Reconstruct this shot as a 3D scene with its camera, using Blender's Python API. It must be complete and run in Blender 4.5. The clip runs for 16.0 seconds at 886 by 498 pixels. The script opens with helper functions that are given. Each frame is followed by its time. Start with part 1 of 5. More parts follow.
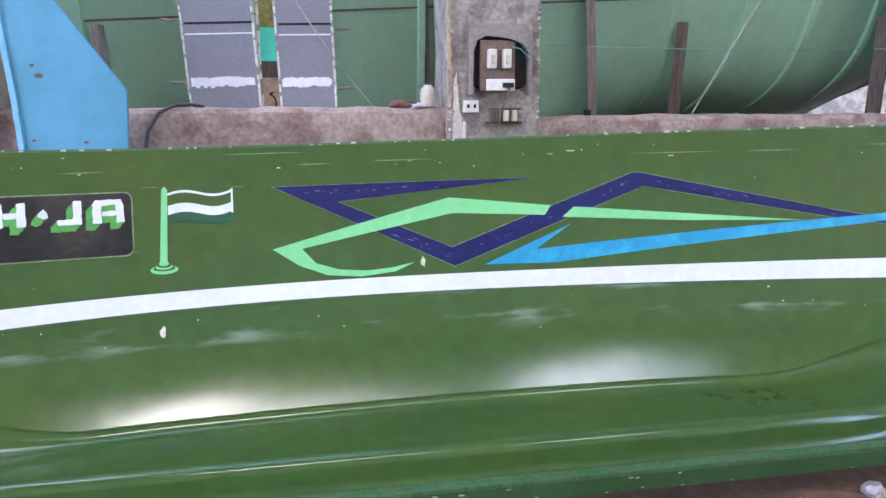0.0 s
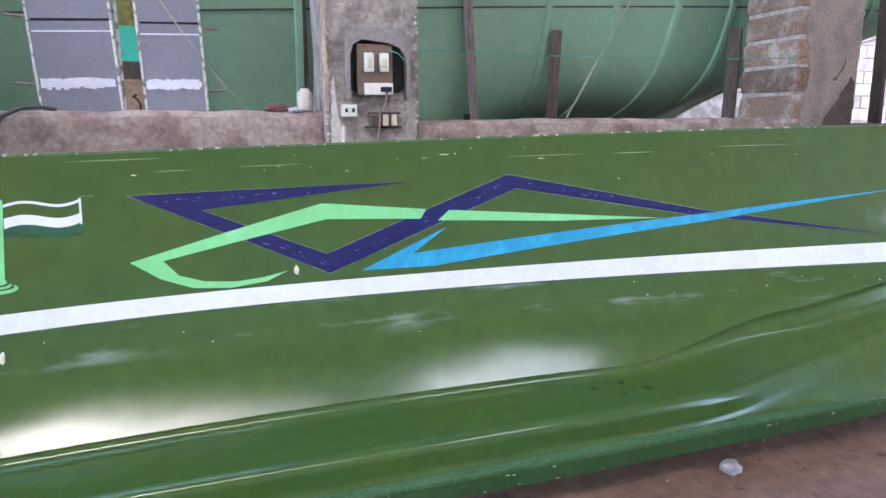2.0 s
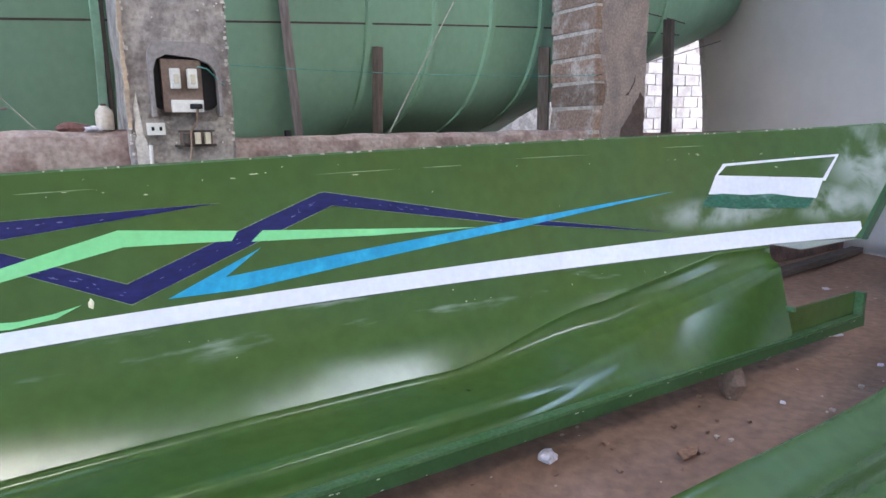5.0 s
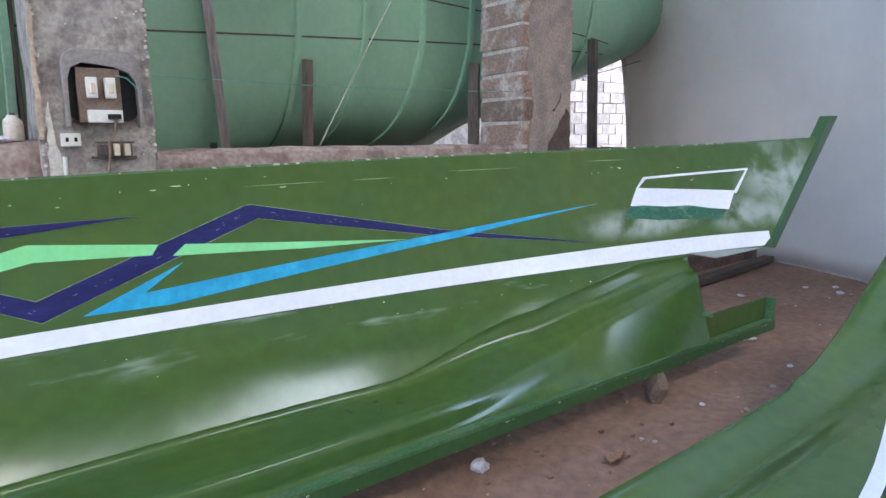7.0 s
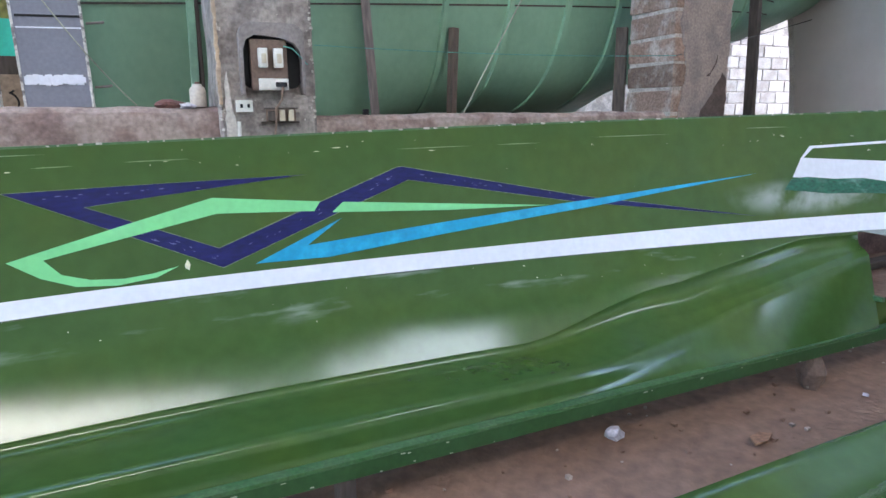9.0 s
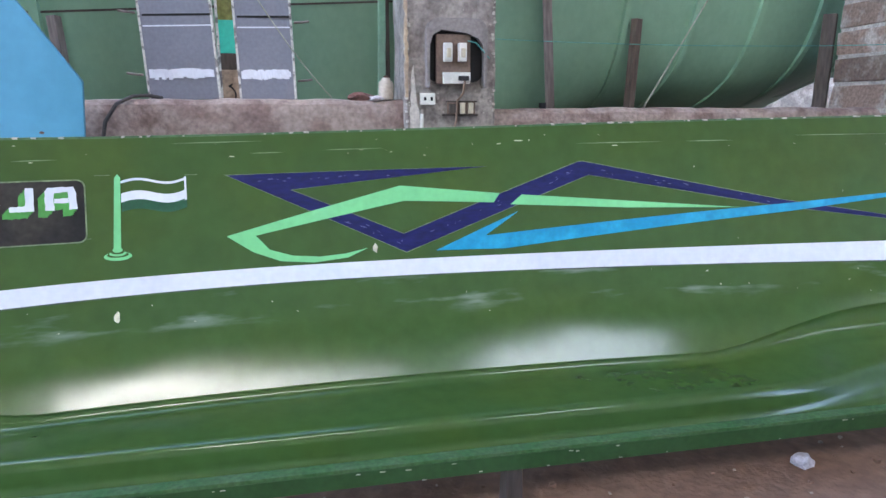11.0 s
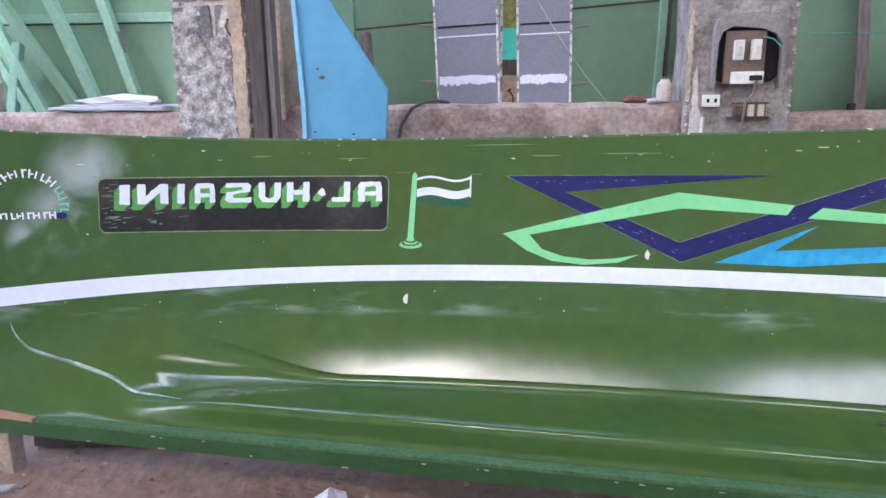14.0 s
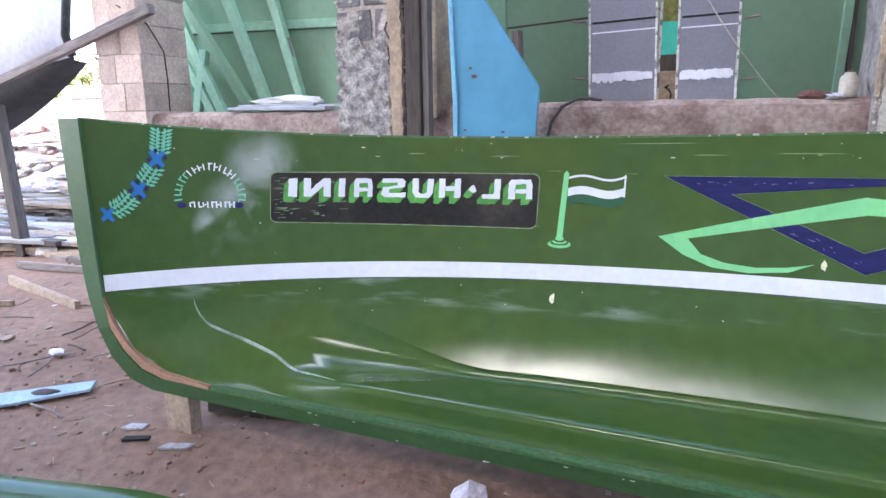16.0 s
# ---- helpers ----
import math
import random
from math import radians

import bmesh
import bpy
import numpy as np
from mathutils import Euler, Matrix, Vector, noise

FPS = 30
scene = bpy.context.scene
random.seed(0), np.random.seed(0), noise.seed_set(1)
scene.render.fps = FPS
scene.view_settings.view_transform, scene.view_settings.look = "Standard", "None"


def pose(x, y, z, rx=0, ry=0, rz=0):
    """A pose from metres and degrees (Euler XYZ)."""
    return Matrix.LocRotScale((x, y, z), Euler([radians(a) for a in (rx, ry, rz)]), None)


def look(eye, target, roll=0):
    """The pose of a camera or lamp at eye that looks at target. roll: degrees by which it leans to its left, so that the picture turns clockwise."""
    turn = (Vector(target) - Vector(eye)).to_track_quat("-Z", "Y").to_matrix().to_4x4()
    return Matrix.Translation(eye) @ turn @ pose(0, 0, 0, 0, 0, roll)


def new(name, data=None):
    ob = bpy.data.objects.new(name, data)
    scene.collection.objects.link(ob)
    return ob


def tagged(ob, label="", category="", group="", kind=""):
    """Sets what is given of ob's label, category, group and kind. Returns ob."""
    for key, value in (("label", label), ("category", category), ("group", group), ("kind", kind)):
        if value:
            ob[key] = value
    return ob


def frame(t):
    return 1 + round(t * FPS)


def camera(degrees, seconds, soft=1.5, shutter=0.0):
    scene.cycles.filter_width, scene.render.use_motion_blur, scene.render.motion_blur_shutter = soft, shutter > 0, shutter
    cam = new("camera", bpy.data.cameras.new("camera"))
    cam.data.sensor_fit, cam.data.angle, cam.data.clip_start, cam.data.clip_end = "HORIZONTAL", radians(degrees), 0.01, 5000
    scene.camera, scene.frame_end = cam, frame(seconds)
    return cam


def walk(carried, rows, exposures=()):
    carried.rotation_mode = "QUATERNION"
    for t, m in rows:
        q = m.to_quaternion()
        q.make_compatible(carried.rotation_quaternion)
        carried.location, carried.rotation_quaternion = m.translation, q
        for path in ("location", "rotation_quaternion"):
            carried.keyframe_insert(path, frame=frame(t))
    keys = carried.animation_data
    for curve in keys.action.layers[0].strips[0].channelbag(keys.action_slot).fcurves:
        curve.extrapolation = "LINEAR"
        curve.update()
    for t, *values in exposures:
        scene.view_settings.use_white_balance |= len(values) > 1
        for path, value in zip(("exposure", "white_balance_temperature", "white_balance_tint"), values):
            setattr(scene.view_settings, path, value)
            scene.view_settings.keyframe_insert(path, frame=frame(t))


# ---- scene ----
cam = camera(70.1, 16.0)
PATH = [
    (0, (0.2509, 0.3084, 1.271), (0.5578, 2.2388, 0.844), -0.3),
    (0.5, (0.2745, 0.314, 1.265), (0.6399, 2.2343, 0.842), -0.5),
    (1, (0.2892, 0.318, 1.265), (0.7328, 2.2203, 0.839), -0.3),
    (1.5, (0.3207, 0.3117, 1.268), (0.8553, 2.1903, 0.84), -0.2),
    (2, (0.3452, 0.3097, 1.268), (0.9525, 2.1698, 0.854), -0.2),
    (2.5, (0.3697, 0.3045, 1.267), (1.0577, 2.1376, 0.856), -0.4),
    (3, (0.3839, 0.2962, 1.27), (1.1478, 2.1005, 0.866), -0.4),
    (3.5, (0.3996, 0.2821, 1.272), (1.2355, 2.0547, 0.871), -0.7),
    (4, (0.4159, 0.2669, 1.273), (1.3077, 2.0135, 0.88), -1.0),
    (4.5, (0.439, 0.2569, 1.28), (1.3949, 1.9699, 0.895), -1.3),
    (5, (0.4621, 0.2396, 1.288), (1.4867, 1.9136, 0.904), -0.9),
    (5.2, (0.4685, 0.2367, 1.286), (1.5267, 1.8902, 0.905), -0.8),
    (7.3, (0.4784, 0.2066, 1.276), (1.676, 1.7709, 0.936), -0.5),
    (7.5, (0.4809, 0.1871, 1.273), (1.6221, 1.7931, 0.929), -1.3),
    (8, (0.4475, 0.1762, 1.265), (1.472, 1.8533, 0.894), -0.6),
    (8.5, (0.4248, 0.1808, 1.262), (1.3541, 1.9059, 0.862), -0.0),
    (9, (0.41, 0.1977, 1.253), (1.2464, 1.9649, 0.83), -0.6),
    (9.2, (0.4337, 0.1896, 1.246), (1.22, 1.978, 0.82), -0.4),
    (11.3, (0.3116, 0.2175, 1.251), (0.6335, 2.1423, 0.816), -0.3),
    (11.5, (0.3086, 0.211, 1.254), (0.5901, 2.1437, 0.821), -0.4),
    (12, (0.2909, 0.2111, 1.257), (0.459, 2.1585, 0.833), -0.2),
    (12.5, (0.281, 0.2057, 1.259), (0.3128, 2.158, 0.827), -0.2),
    (13, (0.2622, 0.1987, 1.26), (0.1631, 2.1492, 0.829), 0.1),
    (13.5, (0.2466, 0.1918, 1.261), (-0.0067, 2.1286, 0.833), -0.4),
    (14, (0.233, 0.1844, 1.261), (-0.1441, 2.1015, 0.831), -0.5),
    (14.5, (0.2238, 0.1923, 1.262), (-0.264, 2.0838, 0.835), -0.8),
    (15, (0.2124, 0.1853, 1.26), (-0.3667, 2.0506, 0.83), -0.7),
    (15.5, (0.2013, 0.1761, 1.256), (-0.4826, 2.0078, 0.834), -0.8),
    (16, (0.1886, 0.1684, 1.257), (-0.594, 1.9594, 0.829), -0.8),
]
walk(cam, [(t, look(eye, target, roll)) for t, eye, target, roll in PATH], exposures=[(0.0, 3.6, 6200, 16.0), (3.5, 3.48, 6350, 12.5), (5.0, 3.42, 6350, 10.5), (7.5, 3.42, 6350, 8.0), (9.0, 3.35, 6200, 7.0), (11.5, 3.4, 6100, 12.0), (13.5, 3.55, 6250, 18.0), (16.0, 3.45, 6300, 15.0)])

# ---- world, sun ----
world = bpy.data.worlds.new("sky")
scene.world = world
world.use_nodes = True
wn = world.node_tree.nodes
sky = wn.new("ShaderNodeTexSky")
sky.sky_type, sky.sun_disc = "NISHITA", False
sky.sun_elevation, sky.sun_rotation = radians(45), radians(191)
sky.air_density, sky.dust_density, sky.ozone_density = 1.0, 1.5, 1.5
world.node_tree.links.new(sky.outputs[0], wn["Background"].inputs[0])
wn["Background"].inputs[1].default_value = 0.15
sun_data = bpy.data.lights.new("sun", "SUN")
sun_data.energy, sun_data.angle, sun_data.color = 1.5, radians(88), (0.99, 0.98, 0.98)
sun = new("sun", sun_data)
sun.matrix_world = look((-1.6, -6.8, 8.0), (0, 1, 0))


# ---- materials ----
def material(name, colour, rough=0.7, metal=0.0, var=0.25, scale=6.0, fine=60.0, bump=0.2, other=None, mix=(0.45, 0.65), coat=0.0, piece=0.0, spec=0.5, depth=0.01, stretch=(1, 1, 1)):
    """A surface with broad stains, fine grain and fine relief; other: a second colour in patches; piece: how far pieces differ."""
    m = bpy.data.materials.new(name)
    m.use_nodes = True
    n, k = m.node_tree.nodes, m.node_tree.links
    b = n["Principled BSDF"]
    tc = n.new("ShaderNodeTexCoord")
    mp = n.new("ShaderNodeMapping")
    mp.inputs["Scale"].default_value = stretch
    k.new(tc.outputs["Object"], mp.inputs["Vector"])
    big = n.new("ShaderNodeTexNoise")
    big.inputs["Scale"].default_value, big.inputs["Detail"].default_value = scale, 8
    small = n.new("ShaderNodeTexNoise")
    small.inputs["Scale"].default_value, small.inputs["Detail"].default_value = fine, 6
    for t in (big, small):
        k.new(mp.outputs[0], t.inputs["Vector"])
    ramp = n.new("ShaderNodeMapRange")
    ramp.inputs[1].default_value, ramp.inputs[2].default_value = mix
    k.new(big.outputs["Fac"], ramp.inputs[0])
    c1 = n.new("ShaderNodeMix")
    c1.data_type = "RGBA"
    c1.inputs[6].default_value = (*colour, 1)
    c1.inputs[7].default_value = (*(other or [c * (1 - var) for c in colour]), 1)
    k.new(ramp.outputs[0], c1.inputs[0])
    hsv = n.new("ShaderNodeHueSaturation")
    k.new(c1.outputs[2], hsv.inputs["Color"])
    v = n.new("ShaderNodeMapRange")
    v.inputs[1].default_value, v.inputs[2].default_value = 0.3, 0.7
    v.inputs[3].default_value, v.inputs[4].default_value = 1 - var, 1 + var
    k.new(small.outputs["Fac"], v.inputs[0])
    last = v.outputs[0]
    if piece:
        info = n.new("ShaderNodeObjectInfo")
        pr = n.new("ShaderNodeMapRange")
        pr.inputs[3].default_value, pr.inputs[4].default_value = 1 - piece, 1 + piece
        k.new(info.outputs["Random"], pr.inputs[0])
        mu = n.new("ShaderNodeMath")
        mu.operation = "MULTIPLY"
        k.new(last, mu.inputs[0]), k.new(pr.outputs[0], mu.inputs[1])
        last = mu.outputs[0]
    k.new(last, hsv.inputs["Value"])
    k.new(hsv.outputs[0], b.inputs["Base Color"])
    r = n.new("ShaderNodeMapRange")
    r.inputs[3].default_value, r.inputs[4].default_value = max(0.02, rough - 0.12 * rough), min(1, rough + 0.25 * rough)
    k.new(big.outputs["Fac"], r.inputs[0])
    k.new(r.outputs[0], b.inputs["Roughness"])
    b.inputs["Metallic"].default_value = metal
    b.inputs["Coat Weight"].default_value = coat
    b.inputs["Coat Roughness"].default_value = 0.06
    b.inputs["Specular IOR Level"].default_value = spec
    if bump:
        add = n.new("ShaderNodeMath")
        add.operation = "MULTIPLY_ADD"
        add.inputs[1].default_value = 0.4
        k.new(small.outputs["Fac"], add.inputs[0]), k.new(big.outputs["Fac"], add.inputs[2])
        bp = n.new("ShaderNodeBump")
        bp.inputs["Strength"].default_value, bp.inputs["Distance"].default_value = bump, depth
        k.new(add.outputs[0], bp.inputs["Height"])
        k.new(bp.outputs[0], b.inputs["Normal"])
    return m


GEL = material("green_gelcoat", (0.047, 0.097, 0.026), 0.15, var=0.10, scale=2.2, fine=16, bump=0.20, other=(0.056, 0.100, 0.022), depth=0.006, spec=0.5)


def pale_patches(m):
    """Mixes long pale patches in below the stripe and pale clouds towards both ends."""
    n, k = m.node_tree.nodes, m.node_tree.links
    b = n["Principled BSDF"]
    base = b.inputs["Base Color"].links[0].from_socket
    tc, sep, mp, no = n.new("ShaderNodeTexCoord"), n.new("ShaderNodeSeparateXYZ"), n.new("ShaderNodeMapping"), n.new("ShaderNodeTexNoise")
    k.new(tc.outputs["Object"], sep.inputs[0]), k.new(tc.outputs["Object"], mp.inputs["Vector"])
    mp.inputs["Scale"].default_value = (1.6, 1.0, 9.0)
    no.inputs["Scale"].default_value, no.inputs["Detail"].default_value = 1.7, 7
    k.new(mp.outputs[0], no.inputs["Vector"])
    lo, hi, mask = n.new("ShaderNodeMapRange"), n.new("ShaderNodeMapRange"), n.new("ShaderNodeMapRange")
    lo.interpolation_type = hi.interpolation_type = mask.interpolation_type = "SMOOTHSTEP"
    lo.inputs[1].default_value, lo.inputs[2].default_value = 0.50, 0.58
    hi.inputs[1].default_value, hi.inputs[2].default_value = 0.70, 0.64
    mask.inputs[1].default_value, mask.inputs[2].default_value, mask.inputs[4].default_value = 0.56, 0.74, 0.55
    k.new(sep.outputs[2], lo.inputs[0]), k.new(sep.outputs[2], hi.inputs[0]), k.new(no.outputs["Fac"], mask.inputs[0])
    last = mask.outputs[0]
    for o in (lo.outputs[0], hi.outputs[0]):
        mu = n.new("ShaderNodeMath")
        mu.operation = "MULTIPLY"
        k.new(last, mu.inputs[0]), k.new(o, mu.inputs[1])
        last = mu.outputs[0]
    # pale noise-broken clouds at set spots near the bow and the stern
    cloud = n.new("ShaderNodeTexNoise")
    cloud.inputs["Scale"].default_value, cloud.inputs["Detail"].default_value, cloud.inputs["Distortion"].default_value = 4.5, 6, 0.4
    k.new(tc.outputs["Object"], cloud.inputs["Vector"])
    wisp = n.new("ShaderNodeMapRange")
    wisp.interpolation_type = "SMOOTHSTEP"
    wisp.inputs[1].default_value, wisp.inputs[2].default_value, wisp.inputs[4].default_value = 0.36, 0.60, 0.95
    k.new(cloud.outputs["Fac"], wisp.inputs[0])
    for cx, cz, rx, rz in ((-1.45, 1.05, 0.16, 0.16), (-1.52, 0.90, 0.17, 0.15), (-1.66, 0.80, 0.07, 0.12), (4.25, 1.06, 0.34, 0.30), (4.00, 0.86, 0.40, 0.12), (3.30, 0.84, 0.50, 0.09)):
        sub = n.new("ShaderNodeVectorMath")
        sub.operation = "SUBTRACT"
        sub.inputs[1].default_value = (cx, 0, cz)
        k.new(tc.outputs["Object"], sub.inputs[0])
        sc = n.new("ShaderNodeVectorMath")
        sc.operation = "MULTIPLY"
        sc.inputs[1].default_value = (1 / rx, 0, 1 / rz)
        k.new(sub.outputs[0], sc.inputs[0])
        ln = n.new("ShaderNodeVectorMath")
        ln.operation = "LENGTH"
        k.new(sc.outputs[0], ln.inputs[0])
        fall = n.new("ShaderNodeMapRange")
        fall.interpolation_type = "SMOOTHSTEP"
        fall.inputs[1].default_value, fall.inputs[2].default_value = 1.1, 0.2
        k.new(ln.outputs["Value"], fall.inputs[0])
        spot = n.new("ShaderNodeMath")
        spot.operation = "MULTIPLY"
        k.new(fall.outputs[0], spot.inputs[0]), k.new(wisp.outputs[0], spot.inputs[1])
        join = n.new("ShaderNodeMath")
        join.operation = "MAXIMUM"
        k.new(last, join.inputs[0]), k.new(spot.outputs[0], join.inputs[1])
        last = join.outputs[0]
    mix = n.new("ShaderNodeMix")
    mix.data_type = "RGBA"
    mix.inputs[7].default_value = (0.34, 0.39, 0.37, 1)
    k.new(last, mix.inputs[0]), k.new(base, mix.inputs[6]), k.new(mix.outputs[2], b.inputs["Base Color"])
    return m


pale_patches(GEL)
GEL_WORN = material("worn_green_edge", (0.075, 0.14, 0.062), 0.45, var=0.3, scale=9, fine=70, other=(0.045, 0.12, 0.04), mix=(0.4, 0.6))
GEL_DARK = material("green_flange", (0.030, 0.080, 0.026), 0.3, var=0.12, scale=5, fine=45, other=(0.040, 0.100, 0.036), mix=(0.45, 0.7))
WHITE = material("white_paint", (0.74, 0.75, 0.84), 0.35, var=0.05, scale=4, fine=40, bump=0.08)
NAVY = material("navy_paint", (0.008, 0.010, 0.085), 0.45, var=0.25, scale=18, fine=70, bump=0.1, stretch=(0.4, 1, 1.4), other=(0.012, 0.014, 0.10), spec=0.25)
MINT = material("mint_paint", (0.20, 0.60, 0.255), 0.4, var=0.05, scale=8, fine=50, bump=0.06)
BLUE = material("sky_blue_paint", (0.006, 0.27, 0.49), 0.35, var=0.10, scale=14, fine=60, bump=0.08, other=(0.02, 0.35, 0.58))
STARBLUE = material("star_blue_paint", (0.012, 0.16, 0.52), 0.4, var=0.15)
DKGREEN = material("dark_green_paint", (0.010, 0.085, 0.040), 0.35, var=0.15, bump=0.08)
TEAL = material("teal_smear", (0.015, 0.10, 0.065), 0.3, var=0.4, scale=12, fine=50, other=(0.12, 0.24, 0.20), mix=(0.5, 0.75), stretch=(1, 1, 2))
BLACK = material("black_paint", (0.015, 0.014, 0.016), 0.4, spec=0.3, var=0.3, scale=6, fine=50, bump=0.1, other=(0.04, 0.034, 0.03))
HIGHLIGHT = material("painted_highlight", (0.16, 0.235, 0.165), 0.25, var=0.25, scale=11, fine=50, bump=0.08, other=(0.30, 0.37, 0.33), mix=(0.42, 0.62))
HAZE = material("pale_green_streak", (0.17, 0.25, 0.16), 0.4, var=0.2, scale=7, fine=40, bump=0.05, other=(0.06, 0.13, 0.05), mix=(0.35, 0.6))
MINT_SHADE = material("green_letter_shade", (0.09, 0.36, 0.07), 0.4, var=0.15)
SEAGREEN = material("sea_green_paint", (0.16, 0.52, 0.36), 0.4, var=0.1)
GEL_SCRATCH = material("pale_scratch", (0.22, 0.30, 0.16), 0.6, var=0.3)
PALEBLUE = material("pale_blue_board", (0.34, 0.47, 0.56), 0.5, var=0.15)
CHALKY = material("pale_chips", (0.42, 0.34, 0.28), 0.9, var=0.3)
MARGIN = material("masking_line", (0.20, 0.26, 0.14), 0.6, var=0.35, scale=30, fine=90)
NAVY_PALE = material("navy_scratch", (0.16, 0.18, 0.34), 0.6, var=0.3)
REAR = material("ochre_reflection_wall", (0.48, 0.41, 0.31), 0.9, var=0.2, scale=0.8, fine=12)
PANEL_EDGE = material("pale_blue_edge", (0.20, 0.47, 0.66), 0.5, var=0.1)
COAT_BROWN = material("rubbed_brown_plaster", (0.30, 0.235, 0.205), 0.9, var=0.22, scale=9, fine=60, bump=0.7, other=(0.215, 0.175, 0.165), mix=(0.40, 0.62), depth=0.02)
COAT_FLAKED = material("flaked_grey_plaster", (0.47, 0.43, 0.41), 0.95, var=0.3, scale=17, fine=70, bump=1.0, other=(0.18, 0.162, 0.158), mix=(0.40, 0.62), depth=0.03)
COAT_OCHRE = material("ochre_lime_plaster", (0.50, 0.375, 0.27), 0.9, var=0.18, scale=8, fine=50, bump=0.6, other=(0.36, 0.28, 0.22), mix=(0.45, 0.62), depth=0.02)
DAMP = material("dark_damp_stain", (0.085, 0.058, 0.050), 0.8, var=0.25, scale=12, fine=60, bump=0.5)
DARKWALL = material("dark_brown_plaster", (0.17, 0.105, 0.092), 0.9, var=0.25, scale=5, fine=45, bump=0.6, other=(0.10, 0.065, 0.060), depth=0.02)
RUST = material("rust", (0.13, 0.08, 0.07), 0.9, var=0.3)
CHIP = material("plaster_chip", (0.58, 0.53, 0.48), 0.95, var=0.25, scale=20, fine=80)
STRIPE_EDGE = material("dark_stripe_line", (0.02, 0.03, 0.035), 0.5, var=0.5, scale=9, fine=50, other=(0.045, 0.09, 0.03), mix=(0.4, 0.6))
TIN = material("dull_tin", (0.42, 0.41, 0.42), 0.4, var=0.3, scale=20, fine=60)
RAW = material("bare_wood_strip", (0.36, 0.20, 0.13), 0.7, var=0.2, scale=12, fine=80)
CHALK = material("primer_spot", (0.72, 0.68, 0.52), 0.8, var=0.15)
DIRT = material("trodden_earth", (0.205, 0.120, 0.083), 0.95, var=0.20, scale=2.4, fine=19, bump=0.7, other=(0.265, 0.165, 0.118), mix=(0.35, 0.7), depth=0.05)
PLASTER = material("stained_plaster", (0.345, 0.30, 0.275), 0.9, var=0.26, scale=9, fine=48, bump=0.9, other=(0.215, 0.185, 0.175), mix=(0.42, 0.6), depth=0.03)
PLASTER_TOP = material("worn_wall_plaster", (0.35, 0.27, 0.24), 0.9, var=0.26, scale=7, fine=42, bump=0.9, other=(0.22, 0.15, 0.135), mix=(0.45, 0.6), depth=0.025)
MORTAR = material("pale_mortar", (0.50, 0.43, 0.38), 0.95, var=0.25, scale=14, fine=70, bump=0.7, depth=0.02)
BLOCK_GREY = material("grey_concrete_block", (0.17, 0.16, 0.165), 0.95, var=0.3, scale=11, fine=60, bump=0.8, other=(0.52, 0.46, 0.42), mix=(0.50, 0.62), piece=0.3, depth=0.02)
BLOCK_RED = material("brown_concrete_block", (0.235, 0.155, 0.12), 0.95, var=0.3, scale=9, fine=60, bump=0.8, other=(0.38, 0.31, 0.27), mix=(0.5, 0.66), piece=0.3, depth=0.02)
BLOCK_PALE = material("pale_sandstone_block", (0.64, 0.50, 0.43), 0.95, var=0.2, scale=5, fine=60, bump=0.4, other=(0.50, 0.37, 0.32), piece=0.16)
BLOCK_FAR = material("pale_grey_block", (0.36, 0.325, 0.315), 0.95, var=0.2, scale=5, fine=40, bump=0.4, other=(0.27, 0.235, 0.225), piece=0.2)
BOAT = material("faded_green_boat_paint", (0.235, 0.40, 0.275), 0.55, var=0.05, scale=1.6, fine=22, bump=0.15, other=(0.20, 0.345, 0.235), stretch=(1, 1, 0.8))
BOAT_PALE = material("pale_green_boat_paint", (0.32, 0.56, 0.41), 0.6, var=0.10, scale=3, fine=30, bump=0.25, other=(0.29, 0.48, 0.37))
TIMBER = material("weathered_timber", (0.25, 0.21, 0.20), 0.85, var=0.3, scale=6, fine=60, stretch=(1, 1, 0.12), bump=0.4)
TIMBER_DARK = material("dark_timber", (0.085, 0.068, 0.060), 0.85, var=0.3, scale=6, fine=60, stretch=(1, 1, 0.15), bump=0.4)
TIMBER_BROWN = material("brown_stained_timber", (0.13, 0.098, 0.082), 0.85, var=0.3, scale=6, fine=60, stretch=(1, 1, 0.15), bump=0.4)
TIMBER_PALE = material("pale_timber", (0.36, 0.27, 0.20), 0.8, var=0.25, scale=8, fine=50, bump=0.3)
DOORWHITE = material("chipped_white_edge", (0.62, 0.60, 0.58), 0.6, var=0.2, scale=30, fine=90, other=(0.22, 0.20, 0.20), mix=(0.52, 0.60))
SLATE = material("grey_door_laminate", (0.21, 0.212, 0.262), 0.4, var=0.08, scale=3, fine=60, bump=0.06)
PANEL_BLUE = material("blue_sheet_paint", (0.080, 0.285, 0.44), 0.45, var=0.03, scale=3, fine=30, bump=0.08, other=(0.10, 0.33, 0.51))
GREY_HULL = material("grey_gelcoat", (0.52, 0.48, 0.46), 0.20, var=0.02, scale=0.9, fine=9, bump=0.14, other=(0.58, 0.535, 0.51), depth=0.006)
GREY_EDGE = material("pale_mould_edge", (0.45, 0.42, 0.40), 0.7, var=0.2)
METER = material("dark_hood_plastic", (0.25, 0.22, 0.215), 0.5, var=0.2)
SHADE_AND_BLACK = material("black_recess", (0.010, 0.010, 0.012), 0.8, var=0.2)
BOARD = material("brown_wood_board", (0.17, 0.115, 0.09), 0.7, var=0.2, scale=14, fine=70)
CERAMIC = material("white_ceramic", (0.72, 0.70, 0.66), 0.35, var=0.08, scale=20, fine=80)
CREAM = material("cream_ceramic", (0.62, 0.55, 0.42), 0.45, var=0.1)
